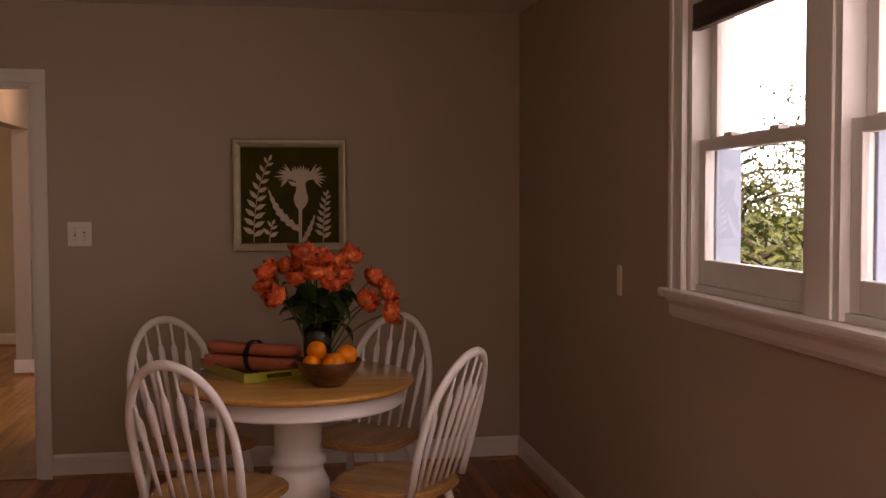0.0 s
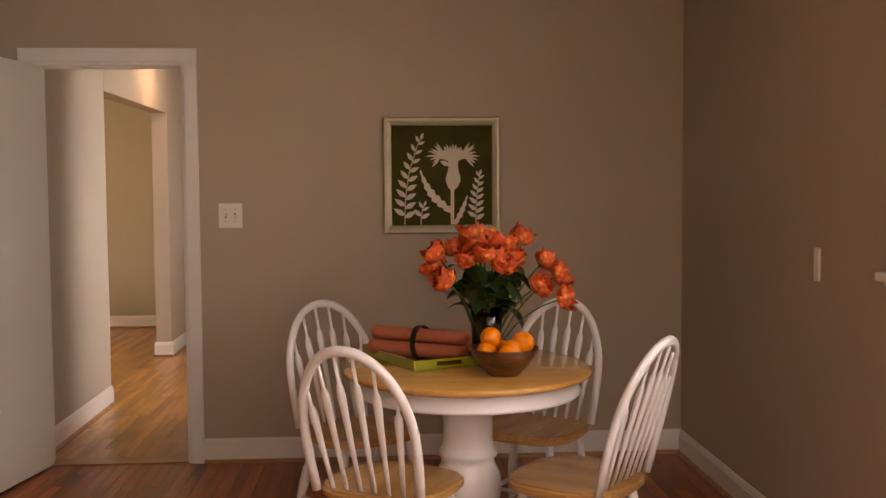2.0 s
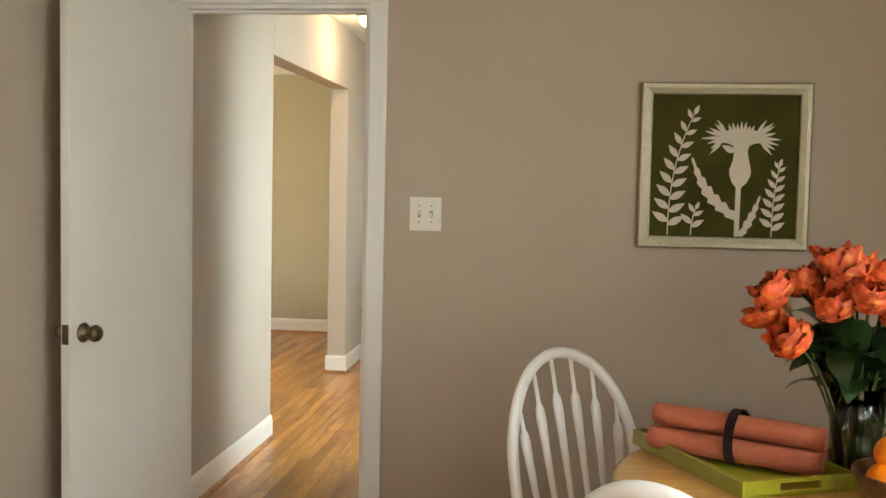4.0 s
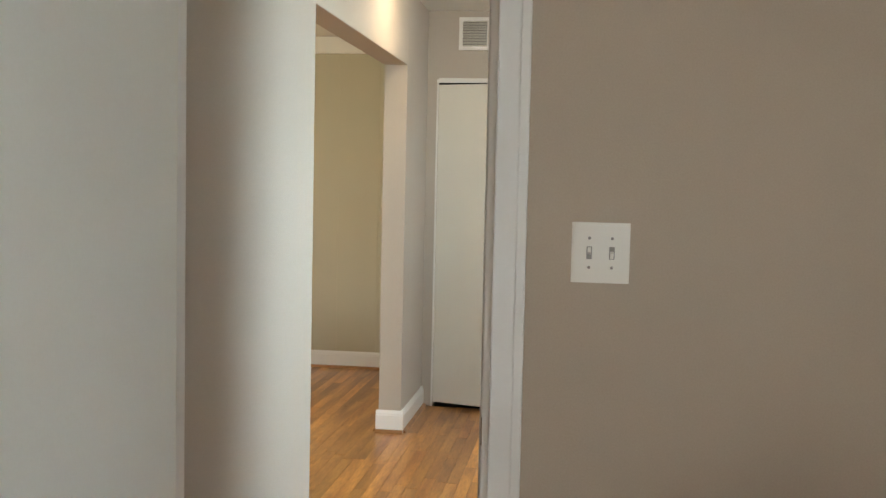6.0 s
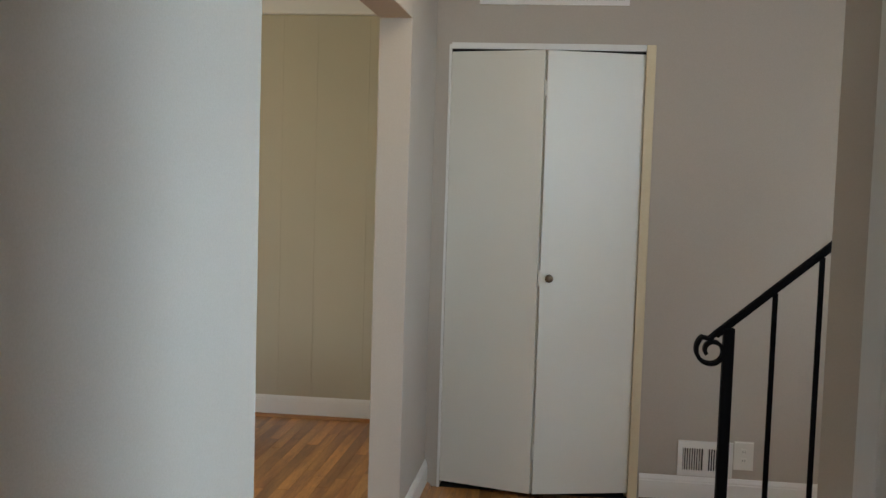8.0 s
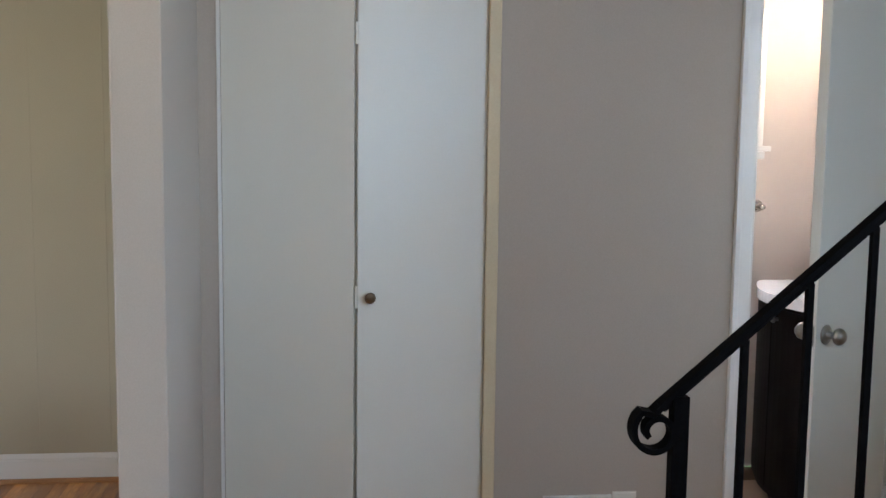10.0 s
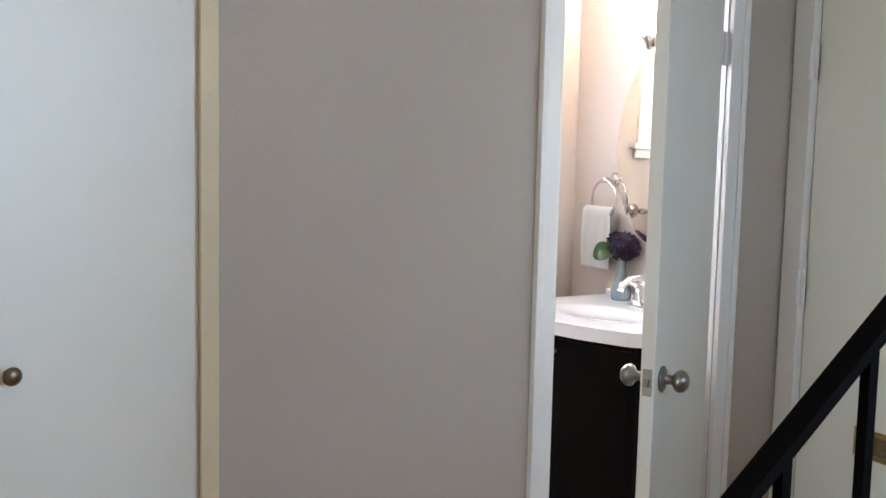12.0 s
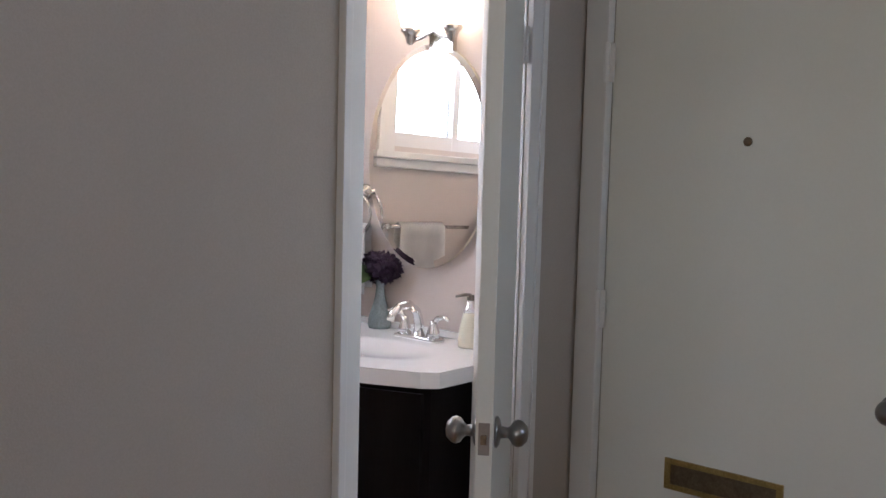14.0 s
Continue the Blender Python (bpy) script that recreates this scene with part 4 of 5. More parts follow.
bmesh.ops.solidify(bmb, geom=bmb.faces[:], thickness=0.002)
part("ribbon", bmb, RIBBON, mats, "dark brown ribbon", True)

BX, BY = 1.332, -1.762
bowl = thing("fruit_bowl", pose(BX, BY, TZ), "dark wooden bowl holding oranges", "bowl")
part("bowl_body", lathe([(0, 0), (0.052, 0), (0.056, 0.006), (0.085, 0.035), (0.108, 0.065), (0.119, 0.092), (0.117, 0.096), (0.112, 0.094), (0.100, 0.066), (0.078, 0.038), (0.05, 0.014), (0, 0.010)], 48), BOWL, bowl, "", True)
for x, y, z, r in ((-0.062, -0.010, 0.080, 0.036), (0.058, 0.018, 0.082, 0.038), (0.005, -0.062, 0.078, 0.035), (-0.002, 0.045, 0.076, 0.036), (-0.045, 0.004, 0.128, 0.036), (0.062, -0.02, 0.112, 0.039), (0.02, -0.05, 0.094, 0.034)):
    o = tagged(part("orange", lathe([(0, -r * 0.97)] + [(r * math.cos(a), r * 0.97 * math.sin(a)) for a in [radians(-75 + 15 * i) for i in range(11)]] + [(r * 0.12, r * 0.955), (0, r * 0.93)], 24), ORANGEFRUIT, None, "", True, pose(BX + x, BY + y, TZ + z, 20 * x / 0.06, 30 * y / 0.06, 40)), "ripe orange in the wooden bowl", "orange", "oranges in the bowl")

VXc, VYc = 1.303, -1.455
vase = thing("flower_vase", pose(VXc, VYc, TZ), "clear glass vase with stems in water", "vase")
part("vase_body", lathe([(0, 0), (0.046, 0), (0.05, 0.004), (0.052, 0.03), (0.057, 0.12), (0.060, 0.20), (0.0575, 0.20), (0.0545, 0.12), (0.049, 0.03), (0.045, 0.014), (0, 0.012)], 36), VASEGLASS, vase, "", True)
part("water", lathe([(0, 0.0125), (0.0445, 0.0145), (0.0485, 0.03), (0.053, 0.11), (0, 0.11)], 30), glass("water", (0.72, 0.76, 0.62)), vase, "", True)
bouquet = thing("tulip_bouquet", pose(VXc, VYc, TZ + 0.10), "bouquet of orange parrot tulips with dark leaves", "flowers")


def petal_bm(length, width, cup, seed):
    """One frilled petal, its foot at the origin, opening along +z and curling outwards."""
    rnd = random.Random(seed)
    bm = bmesh.new()
    rows = []
    for j in range(7):
        v = j / 6
        w = width * (math.sin(math.pi * (0.10 + 0.70 * v)) ** 0.7)
        r = 0.006 + cup * math.sin(math.pi * (0.10 + 0.62 * v))
        z = length * v
        row = []
        for k in range(5):
            u = (k - 2) / 2
            fr = rnd.uniform(-0.004, 0.004) * (1 + 2.0 * v) * (1 if abs(u) > 0.4 or j > 4 else 0.3)
            row.append(bm.verts.new((u * w, r - 0.35 * w * u * u + fr, z + fr - 0.006 * abs(u) * v)))
        rows.append(row)
    for r0, r1 in zip(rows, rows[1:]):
        for k in range(4):
            bm.faces.new((r0[k], r0[k + 1], r1[k + 1], r1[k]))
    return bm


petals = [mesh_from("petal", petal_bm(0.054 + 0.005 * k, 0.034 + 0.002 * k, 0.038, k), PETAL, True) for k in range(4)]
heads = [(-0.176, -0.02, 0.395), (-0.172, 0.03, 0.345), (-0.140, -0.06, 0.300), (-0.050, 0.0, 0.458), (-0.066, -0.07, 0.372), (0.020, -0.07, 0.385), (0.082, -0.03, 0.375), (0.124, 0.02, 0.446), (0.208, 0.03, 0.360),
         (0.252, -0.01, 0.316), (0.170, -0.06, 0.280), (0.262, -0.05, 0.236), (-0.100, 0.05, 0.405), (0.000, 0.04, 0.440), (-0.015, -0.10, 0.395), (0.055, 0.01, 0.420), (-0.030, -0.03, 0.415), (0.045, -0.09, 0.355)]
rnd = random.Random(5)
for i, (x, y, z) in enumerate(heads):
    z = z - 0.075
    tip = Vector((x, y, z - 0.035))
    foot = Vector((x * 0.12, y * 0.12, -0.08))
    mid = Vector((x * 0.42, y * 0.42, z * 0.52))
    pts = [foot.lerp(mid, s).lerp(mid.lerp(tip, s), s) for s in (0, 0.2, 0.4, 0.6, 0.8, 1.0)]
    part("stem", sweep(pts, 0.0032, 6), STEM, bouquet, "", True)
    way = (tip - mid).normalized()
    rot = way.to_track_quat("Z", "Y").to_matrix().to_4x4()
    flower = new("tulip_head")
    flower.parent = bouquet
    flower.matrix_basis = Matrix.Translation(tip) @ rot @ Matrix.Rotation(rnd.uniform(0, 6), 4, "Z")
    for ring_n, count, tilt, sc in ((0, 4, -14, 0.80), (1, 6, -5, 0.95), (2, 7, 9, 1.0), (3, 4, 30, 0.85)):
        for k in range(count):
            o = new("petal", petals[(k + ring_n) % 4])
            o.parent = flower
            o.matrix_basis = Matrix.Rotation(2 * math.pi * (k + 0.4 * ring_n) / count + rnd.uniform(-0.2, 0.2), 4, "Z") @ Matrix.Rotation(radians(-tilt + rnd.uniform(-9, 9)), 4, "X") @ Matrix.Scale(sc * rnd.uniform(0.9, 1.08) * 0.89, 4)


def leaf_bm(length, width, droop):
    bm = bmesh.new()
    rows = []
    for j in range(9):
        v = j / 8
        w = width * (math.sin(math.pi * min(1, 0.06 + 0.94 * v)) ** 0.75)
        c = Vector((0, length * math.sin(min(1.5, v * 1.2)) / 0.94, length * (0.35 * v - droop * v * v)))
        rows.append([bm.verts.new(c + Vector((u * w, 0, 0.25 * w * u * u))) for u in (-1, -0.5, 0, 0.5, 1)])
    for r0, r1 in zip(rows, rows[1:]):
        for k in range(4):
            bm.faces.new((r0[k], r0[k + 1], r1[k + 1], r1[k]))
    return bm


leaves = [mesh_from("leaf", leaf_bm(0.13, 0.036, 0.55), LEAF, True), mesh_from("leaf", leaf_bm(0.12, 0.042, 1.0), LEAF, True), mesh_from("leaf", leaf_bm(0.14, 0.032, 0.25), LEAF, True)]
for k in range(52):
    a = rnd.uniform(0, 2 * math.pi)
    h = rnd.uniform(0.08, 0.23)
    o = new("leaf", leaves[k % 3])
    o.parent = bouquet
    rr = rnd.uniform(0.01, 0.06)
    o.matrix_basis = Matrix.Translation((rr * math.cos(a), rr * math.sin(a), h)) @ Matrix.Rotation(a - math.pi / 2, 4, "Z") @ Matrix.Rotation(radians(rnd.uniform(-10, 50)), 4, "X") @ Matrix.Rotation(radians(rnd.uniform(-25, 25)), 4, "Y") @ Matrix.Scale(rnd.uniform(0.75, 1.1), 4)

# ---------------------------------------------------------------- framed picture
PX0, PX1, PZ0, PZ1 = 0.926, 1.521, 1.163, 1.753
pic = thing("framed_picture", pose((PX0 + PX1) / 2, 0, (PZ0 + PZ1) / 2), "square olive-green thistle print in a champagne frame", "picture")
hw, hh, fw = (PX1 - PX0) / 2, (PZ1 - PZ0) / 2, 0.043


def frame_side(half, depth=0.034):
    """One mitred moulding along x, its outer edge at z = 0 and its sight edge at z = -fw: proud outside, falling inwards."""
    section = [(0, 0), (-depth * 0.85, 0), (-depth, -0.006), (-depth, -fw * 0.45), (-depth * 0.88, -fw * 0.92), (-depth * 0.80, -fw), (0, -fw)]
    bm = bmesh.new()
    ends = [[bm.verts.new((sg * (half + v), y, v)) for y, v in section] for sg in (-1, 1)]
    n = len(section)
    for k in range(n):
        bm.faces.new((ends[0][k], ends[0][(k + 1) % n], ends[1][(k + 1) % n], ends[1][k]))
    bm.faces.new(ends[0])
    bm.faces.new(ends[1][::-1])
    bmesh.ops.recalc_face_normals(bm, faces=bm.faces[:])
    return bm


for turn, half, off in ((0, hw, hh), (90, hh, hw), (180, hw, hh), (270, hh, hw)):
    part("frame_rail", turned(frame_side(half - 0.0003), Matrix.Rotation(radians(turn), 4, "Y") @ Matrix.Translation((0, 0, off))), FRAMESILVER, pic)
part("canvas", boxes((-hw + fw - 0.004, hw - fw + 0.004, -0.016, -0.004, -hh + fw - 0.004, hh - fw + 0.004)), CANVAS, pic, "dark olive-green print")

layers = itertools.count()


def motif(outline):
    return turned(prism(outline, 0.0015, "y"), Matrix.Translation((0, -0.0178 - 0.00006 * (next(layers) % 29), 0)))


def leaflet(x, z, length, width, ang):
    """A pointed leaf from (x, z) along ang."""
    c, sn = math.cos(ang), math.sin(ang)
    rim = [(k / 7, width * math.sin(math.pi * (k / 7) ** 0.8) ** 1.1) for k in range(8)]
    pts = [(v, w) for v, w in rim] + [(v, -w) for v, w in rim[-2:0:-1]]
    return [(x + v * length * c - w * sn, z + v * length * sn + w * c) for v, w in pts]


def sprig(foot, height, bend, pairs, length, width, lean):
    """A stem that bends sideways towards its tip, with pairs of leaflets as pieces of their own."""
    def at(f):
        return foot[0] + bend * f ** 2.4, foot[1] + height * f
    spine = [at(k / 12) for k in range(13)]
    stem = part("motif_sprig", motif([(x - 0.002, z) for x, z in spine] + [(x + 0.002, z) for x, z in spine[::-1]]), MOTIF, pic)
    for k in range(pairs):
        f = (k + 0.9) / (pairs + 0.4)
        x, z = at(f)
        tilt = math.atan2(height, 2.4 * bend * f ** 1.4)
        size = 1.0 - 0.5 * f ** 2
        for sg in (-1, 1):
            part("leaflet", motif(leaflet(x, z + 0.006 * sg, length * size, width * size, tilt + sg * (lean - 0.30 * f))), MOTIF, stem)
    x, z = at(1.0)
    part("leaflet", motif(leaflet(x, z - 0.004, length * 0.55, width * 0.6, math.atan2(height, 2.4 * bend))), MOTIF, stem)


def jagged(foot, tip, width, teeth, bow):
    """A toothed thistle leaf between two points, bowed to one side."""
    a, b = Vector(foot), Vector(tip)
    d = b - a
    side = Vector((-d.y, d.x)).normalized()
    edge = []
    for k in range(2 * teeth + 1):
        f = k / (2 * teeth)
        w = width * (0.35 + math.sin(math.pi * min(1.0, 0.15 + 0.8 * f))) * (1 - f) ** 0.35 if f < 1 else 0.0
        back = 0.035 if k % 2 else 0.0
        edge.append((min(1.0, f + back), w * (1.0 if k % 2 else 0.55)))
    mid = lambda f: a + d * f + side * (bow * math.sin(math.pi * f))
    pts = [mid(f) + side * w for f, w in edge] + [mid(f) - side * w for f, w in edge[-2::-1]]
    return [(p.x, p.y) for p in pts]


sprig((-0.190, -0.249), 0.435, 0.082, 9, 0.067, 0.0135, 1.06)
sprig((0.172, -0.249), 0.255, 0.022, 7, 0.054, 0.0110, 1.02)
sprig((-0.108, -0.249), 0.098, 0.016, 2, 0.056, 0.0115, 1.05)
thistle = part("motif_thistle", motif([(0.043, -0.249), (0.060, -0.249), (0.062, -0.075), (0.080, -0.058), (0.094, -0.030), (0.094, -0.010), (0.086, 0.020), (0.080, 0.055), (0.086, 0.074), (0.104, 0.082), (0.128, 0.084),
                                       (0.136, 0.108), (0.112, 0.126), (0.056, 0.134), (0.002, 0.126), (-0.020, 0.108), (-0.014, 0.084), (0.010, 0.082), (0.028, 0.074), (0.034, 0.055), (0.030, 0.020), (0.020, -0.010), (0.020, -0.030), (0.030, -0.058), (0.044, -0.075)]),
               MOTIF, pic, "pale thistle motif")
rnd2 = random.Random(3)
for k in range(8):
    f = k / 7
    for sg in (-1, 1):
        a = radians(58 - 108 * f + rnd2.uniform(-5, 5))
        ln = (0.060 + 0.016 * math.sin(math.pi * f)) * rnd2.uniform(0.82, 1.15)
        part("petal", motif(leaflet(0.057 + sg * (0.052 + 0.012 * f), 0.116 - 0.026 * f, ln, 0.0056, a if sg > 0 else math.pi - a)), MOTIF, thistle)
for k in range(7):
    part("petal", motif(leaflet(0.024 + 0.011 * k, 0.118, 0.036 * rnd2.uniform(0.75, 1.2), 0.0052, radians(112 - 7 * k))), MOTIF, thistle)
part("leaf", motif(leaflet(0.036, 0.050, 0.052, 0.0115, radians(152))), MOTIF, thistle)
part("leaf", motif(jagged((0.048, -0.185), (-0.112, 0.030), 0.021, 7, 0.026)), MOTIF, thistle)
part("leaf", motif(jagged((0.064, -0.249), (0.130, -0.100), 0.014, 5, -0.006)), MOTIF, thistle)

# ---------------------------------------------------------------- powder room
structure("floor_bath", boxes((0.3, FRONTX - 0.006, FARY + 0.0, BATHY, -0.04, -0.002)), SUB, "powder room underfloor", "floor")
VF, VY0, VY1, VZ = 1.378, 4.262, 4.955, 0.915
vanity = thing("vanity_cabinet", pose(0, 0, 0), "espresso-brown wooden vanity with a bowed front", "vanity")


def bowed(front, bow, y0, y1, n=18, back=FRONTX - 0.008, clip=0.0):
    pts = [(back, y0), (front + clip, y0)]
    for k in range(n + 1):
        s = k / n
        pts.append((front - bow * math.sin(math.pi * s) if 0 < s < 1 else front, y0 + clip + (y1 - y0 - 2 * clip) * s))
    pts += [(front + clip, y1), (back, y1)] if clip else [(back, y1)]
    out = []
    for p in pts:
        if not out or (abs(p[0] - out[-1][0]) + abs(p[1] - out[-1][1])) > 1e-5:
            out.append(p)
    return out


bm = prism(bowed(VF + 0.03, 0.09, VY0 + 0.012, VY1 - 0.012), VZ - 0.0425 - 0.09, "z")
bm.transform(Matrix.Translation((0, 0, 0.09)))
part("cabinet_body", bm, ESPRESSO, vanity)
bm = prism(bowed(VF + 0.08, 0.07, VY0 + 0.03, VY1 - 0.03), 0.0895, "z")
part("toe_kick", bm, DARK, vanity)


def front_panel(y0, y1, z0, z1):
    """A slightly proud panel following the bow of the front."""
    bm = bmesh.new()
    rows = []
    for k in range(9):
        y = y0 + (y1 - y0) * k / 8
        s = (y - VY0 - 0.012) / (VY1 - VY0 - 0.024)
        x = VF + 0.03 - 0.09 * math.sin(math.pi * s)
        rows.append([bm.verts.new((x - 0.012, y, z)) for z in (z0, z1)] + [bm.verts.new((x + 0.004, y, z)) for z in (z1, z0)])
    for r0, r1 in zip(rows, rows[1:]):
        for k in range(4):
            bm.faces.new((r0[k], r0[(k + 1) % 4], r1[(k + 1) % 4], r1[k]))
    bm.faces.new(rows[0])
    bm.faces.new(rows[-1][::-1])
    bmesh.ops.recalc_face_normals(bm, faces=bm.faces[:])
    return bm


ym = (VY0 + VY1) / 2
for y0, y1, ky in ((VY0 + 0.03, ym - 0.004, ym - 0.05), (ym + 0.004, VY1 - 0.03, ym + 0.05)):
    dr = part("cabinet_door", front_panel(y0, y1, 0.12, VZ - 0.06), ESPRESSO, vanity)
    s = (ky - VY0) / (VY1 - VY0)
    part("pull", turned(lathe([(0.007, 0), (0.006, 0.012), (0.014, 0.018), (0.013, 0.026), (0, 0.03)], 16), pose(VF + 0.02 - 0.09 * math.sin(math.pi * s), ky, 0.815, 0, -90)), NICKEL, dr, "nickel cabinet knob", True)
top_ol = bowed(VF, 0.10, VY0 - 0.012, VY1, clip=0.035)
bm = bmesh.new()
hole = [(1.52 + 0.8 * 0.158 * math.cos(2 * math.pi * k / 40), 4.60 + 1.25 * 0.158 * math.sin(2 * math.pi * k / 40)) for k in range(40)]
loops = []
for ol in (top_ol, hole):
    up = [bm.verts.new((x, y, VZ)) for x, y in ol]
    dn = [bm.verts.new((x, y, VZ - 0.042)) for x, y in ol]
    for k in range(len(ol)):
        bm.faces.new((up[k], up[(k + 1) % len(ol)], dn[(k + 1) % len(ol)], dn[k]))
    loops.append((up, dn))
for side in (0, 1):
    es = []
    for lp in loops:
        vs = lp[side]
        es += [bm.edges.get((vs[k], vs[(k + 1) % len(vs)])) for k in range(len(vs))]
    bmesh.ops.triangle_fill(bm, use_beauty=True, edges=es)
bmesh.ops.recalc_face_normals(bm, faces=bm.faces[:])
sink = tagged(part("washbasin", bm, CERAMIC), "glossy white vanity top with a moulded sink", "sink")
cxs, cys = 1.52, 4.60
bowl_bm = lathe([(0.174, 0.0002), (0.160, 0.0001), (0.145, -0.0010), (0.125, -0.003), (0.09, -0.007), (0.045, -0.010), (0, -0.011)], 40, 0.80, 1.25)
bmesh.ops.delete(bowl_bm, geom=[f for f in bowl_bm.faces if len(f.verts) > 4], context="FACES")
part("basin", bowl_bm, CERAMIC, sink, "", True, pose(cxs, cys, VZ))
part("backsplash", boxes((FRONTX - 0.024, FRONTX - 0.008, VY0 - 0.012, VY1, VZ + 0.0005, VZ + 0.02), bevel=0.003), CERAMIC, sink)

fx, fy = 1.715, 4.608
faucet = thing("faucet", pose(fx, fy, VZ), "chrome two-handle bathroom faucet", "faucet")
part("base_plate", turned(boxes((-0.026, 0.026, -0.08, 0.08, 0, 0.012), bevel=0.005), Matrix.Identity(4)), CHROME, faucet, smooth=True)
arc = [(0, 0, 0.01), (0, 0, 0.05), (-0.012, 0, 0.085), (-0.045, 0, 0.108), (-0.085, 0, 0.105), (-0.115, 0, 0.085), (-0.122, 0, 0.068)]
part("spout", sweep(arc, [0.018, 0.015, 0.0135, 0.013, 0.0125, 0.012, 0.0115], 14, up=(0, 1, 0)), CHROME, faucet, smooth=True)
for s in (-1, 1):
    h = part("handle", joined(turned(lathe([(0.021, 0.01), (0.019, 0.03), (0.012, 0.05), (0.010, 0.062), (0, 0.064)], 20), Matrix.Translation((0, s * 0.058, 0))),
                              sweep([(0, s * 0.058, 0.055), (0.0, s * 0.075, 0.072), (-0.005, s * 0.105, 0.078), (-0.008, s * 0.122, 0.074)], [0.009, 0.008, 0.007, 0.006], 10)), CHROME, faucet, smooth=True)

bv = thing("bud_vase", pose(1.768, 4.828, VZ), "small blue-grey glazed bud vase", "vase")
part("vase_body", lathe([(0, 0), (0.034, 0), (0.038, 0.01), (0.037, 0.03), (0.026, 0.065), (0.016, 0.10), (0.013, 0.13), (0.017, 0.15), (0.0145, 0.15), (0.010, 0.13), (0, 0.12)], 28), BLUEGLASS, bv, "", True)
hy = thing("purple_flower", pose(1.765, 4.824, VZ + 0.098), "dark plum hydrangea head with a green leaf", "flower")
part("stem", sweep([(0, 0, 0), (0, 0, 0.04), (0.0, 0.005, 0.07)], 0.004, 6), STEM, hy)
rnd3 = random.Random(11)
fl = bmesh.new()
for k in range(170):
    v = Vector((rnd3.gauss(0, 1), rnd3.gauss(0, 1), rnd3.gauss(0, 1))).normalized()
    p = Vector((0, 0, 0.095)) + Vector((v.x * 0.040 * rnd3.uniform(0.8, 1.15), v.y * 0.066 * rnd3.uniform(0.8, 1.15), v.z * 0.042 * rnd3.uniform(0.75, 1.2)))
    rot = v.to_track_quat("Z", "Y").to_matrix().to_4x4() @ Matrix.Rotation(rnd3.uniform(0, 6), 4, "Z")
    for q in range(4):
        a = q * math.pi / 2
        loc = [Vector((0, 0, 0)), Vector((math.cos(a - 0.6) * 0.011, math.sin(a - 0.6) * 0.011, 0.003)), Vector((math.cos(a) * 0.023, math.sin(a) * 0.023, 0.008)), Vector((math.cos(a + 0.6) * 0.011, math.sin(a + 0.6) * 0.011, 0.003))]
        fl.faces.new([fl.verts.new(p + rot.to_3x3() @ w) for w in loc])
part("flower_head", joined(fl, ball(0.045, Matrix.Translation((0, 0, 0.095)) @ Matrix.Diagonal((1, 1.05, 0.8, 1)))), PLUM, hy)
part("leaf", turned(leaf_bm(0.085, 0.036, 0.6), pose(-0.025, 0.012, 0.07, 0, -65, 40)), material("fresh_leaf", (0.05, 0.10, 0.02), 0.4, vary=0.2, scale=30), hy, "", True)

sd = thing("soap_dispenser", pose(1.735, 4.427, VZ), "cream soap bottle with a chrome pump", "soap dispenser")
part("bottle", lathe([(0, 0), (0.031, 0), (0.034, 0.006), (0.031, 0.05), (0.023, 0.085), (0.019, 0.10), (0, 0.10)], 24), SOAP, sd, "", True)
part("collar", lathe([(0.02, 0.1), (0.02, 0.112), (0.012, 0.118), (0.012, 0.135), (0, 0.135)], 20), CHROME, sd, "", True)
part("pump", joined(boxes((-0.008, 0.008, -0.008, 0.008, 0.1345, 0.152), bevel=0.003), sweep([(0, 0, 0.15), (-0.02, 0.01, 0.152), (-0.042, 0.02, 0.148)], [0.006, 0.005, 0.004], 8)), NICKEL, sd)

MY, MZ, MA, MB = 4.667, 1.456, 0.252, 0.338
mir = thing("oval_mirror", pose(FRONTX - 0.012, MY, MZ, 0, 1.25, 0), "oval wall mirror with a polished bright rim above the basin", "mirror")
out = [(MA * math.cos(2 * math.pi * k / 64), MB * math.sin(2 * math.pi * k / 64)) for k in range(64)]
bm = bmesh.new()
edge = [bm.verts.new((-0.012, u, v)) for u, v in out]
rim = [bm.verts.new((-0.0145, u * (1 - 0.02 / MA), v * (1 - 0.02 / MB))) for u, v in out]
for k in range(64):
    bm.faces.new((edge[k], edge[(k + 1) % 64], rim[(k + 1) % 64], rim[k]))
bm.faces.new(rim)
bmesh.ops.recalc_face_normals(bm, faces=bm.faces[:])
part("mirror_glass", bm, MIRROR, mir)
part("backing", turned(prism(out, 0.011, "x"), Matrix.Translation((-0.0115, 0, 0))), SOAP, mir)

LZ = 1.802
light = thing("vanity_light", pose(FRONTX - 0.008, MY - 0.045, LZ), "nickel vanity light with frosted glass shades, lit", "wall lamp")
part("back_plate", boxes((-0.016, 0, -0.05, 0.05, -0.035, 0.055), bevel=0.005), BRIGHTNICKEL, light)
part("bar", sweep([(-0.055, -0.084, 0.0), (-0.05, -0.05, 0.005), (-0.045, 0, 0.025), (-0.05, 0.05, 0.005), (-0.055, 0.084, 0.0)], 0.007, 10), BRIGHTNICKEL, light, smooth=True)
part("arm", sweep([(-0.012, 0, 0.02), (-0.045, 0, 0.02)], 0.009, 10), BRIGHTNICKEL, light, smooth=True)
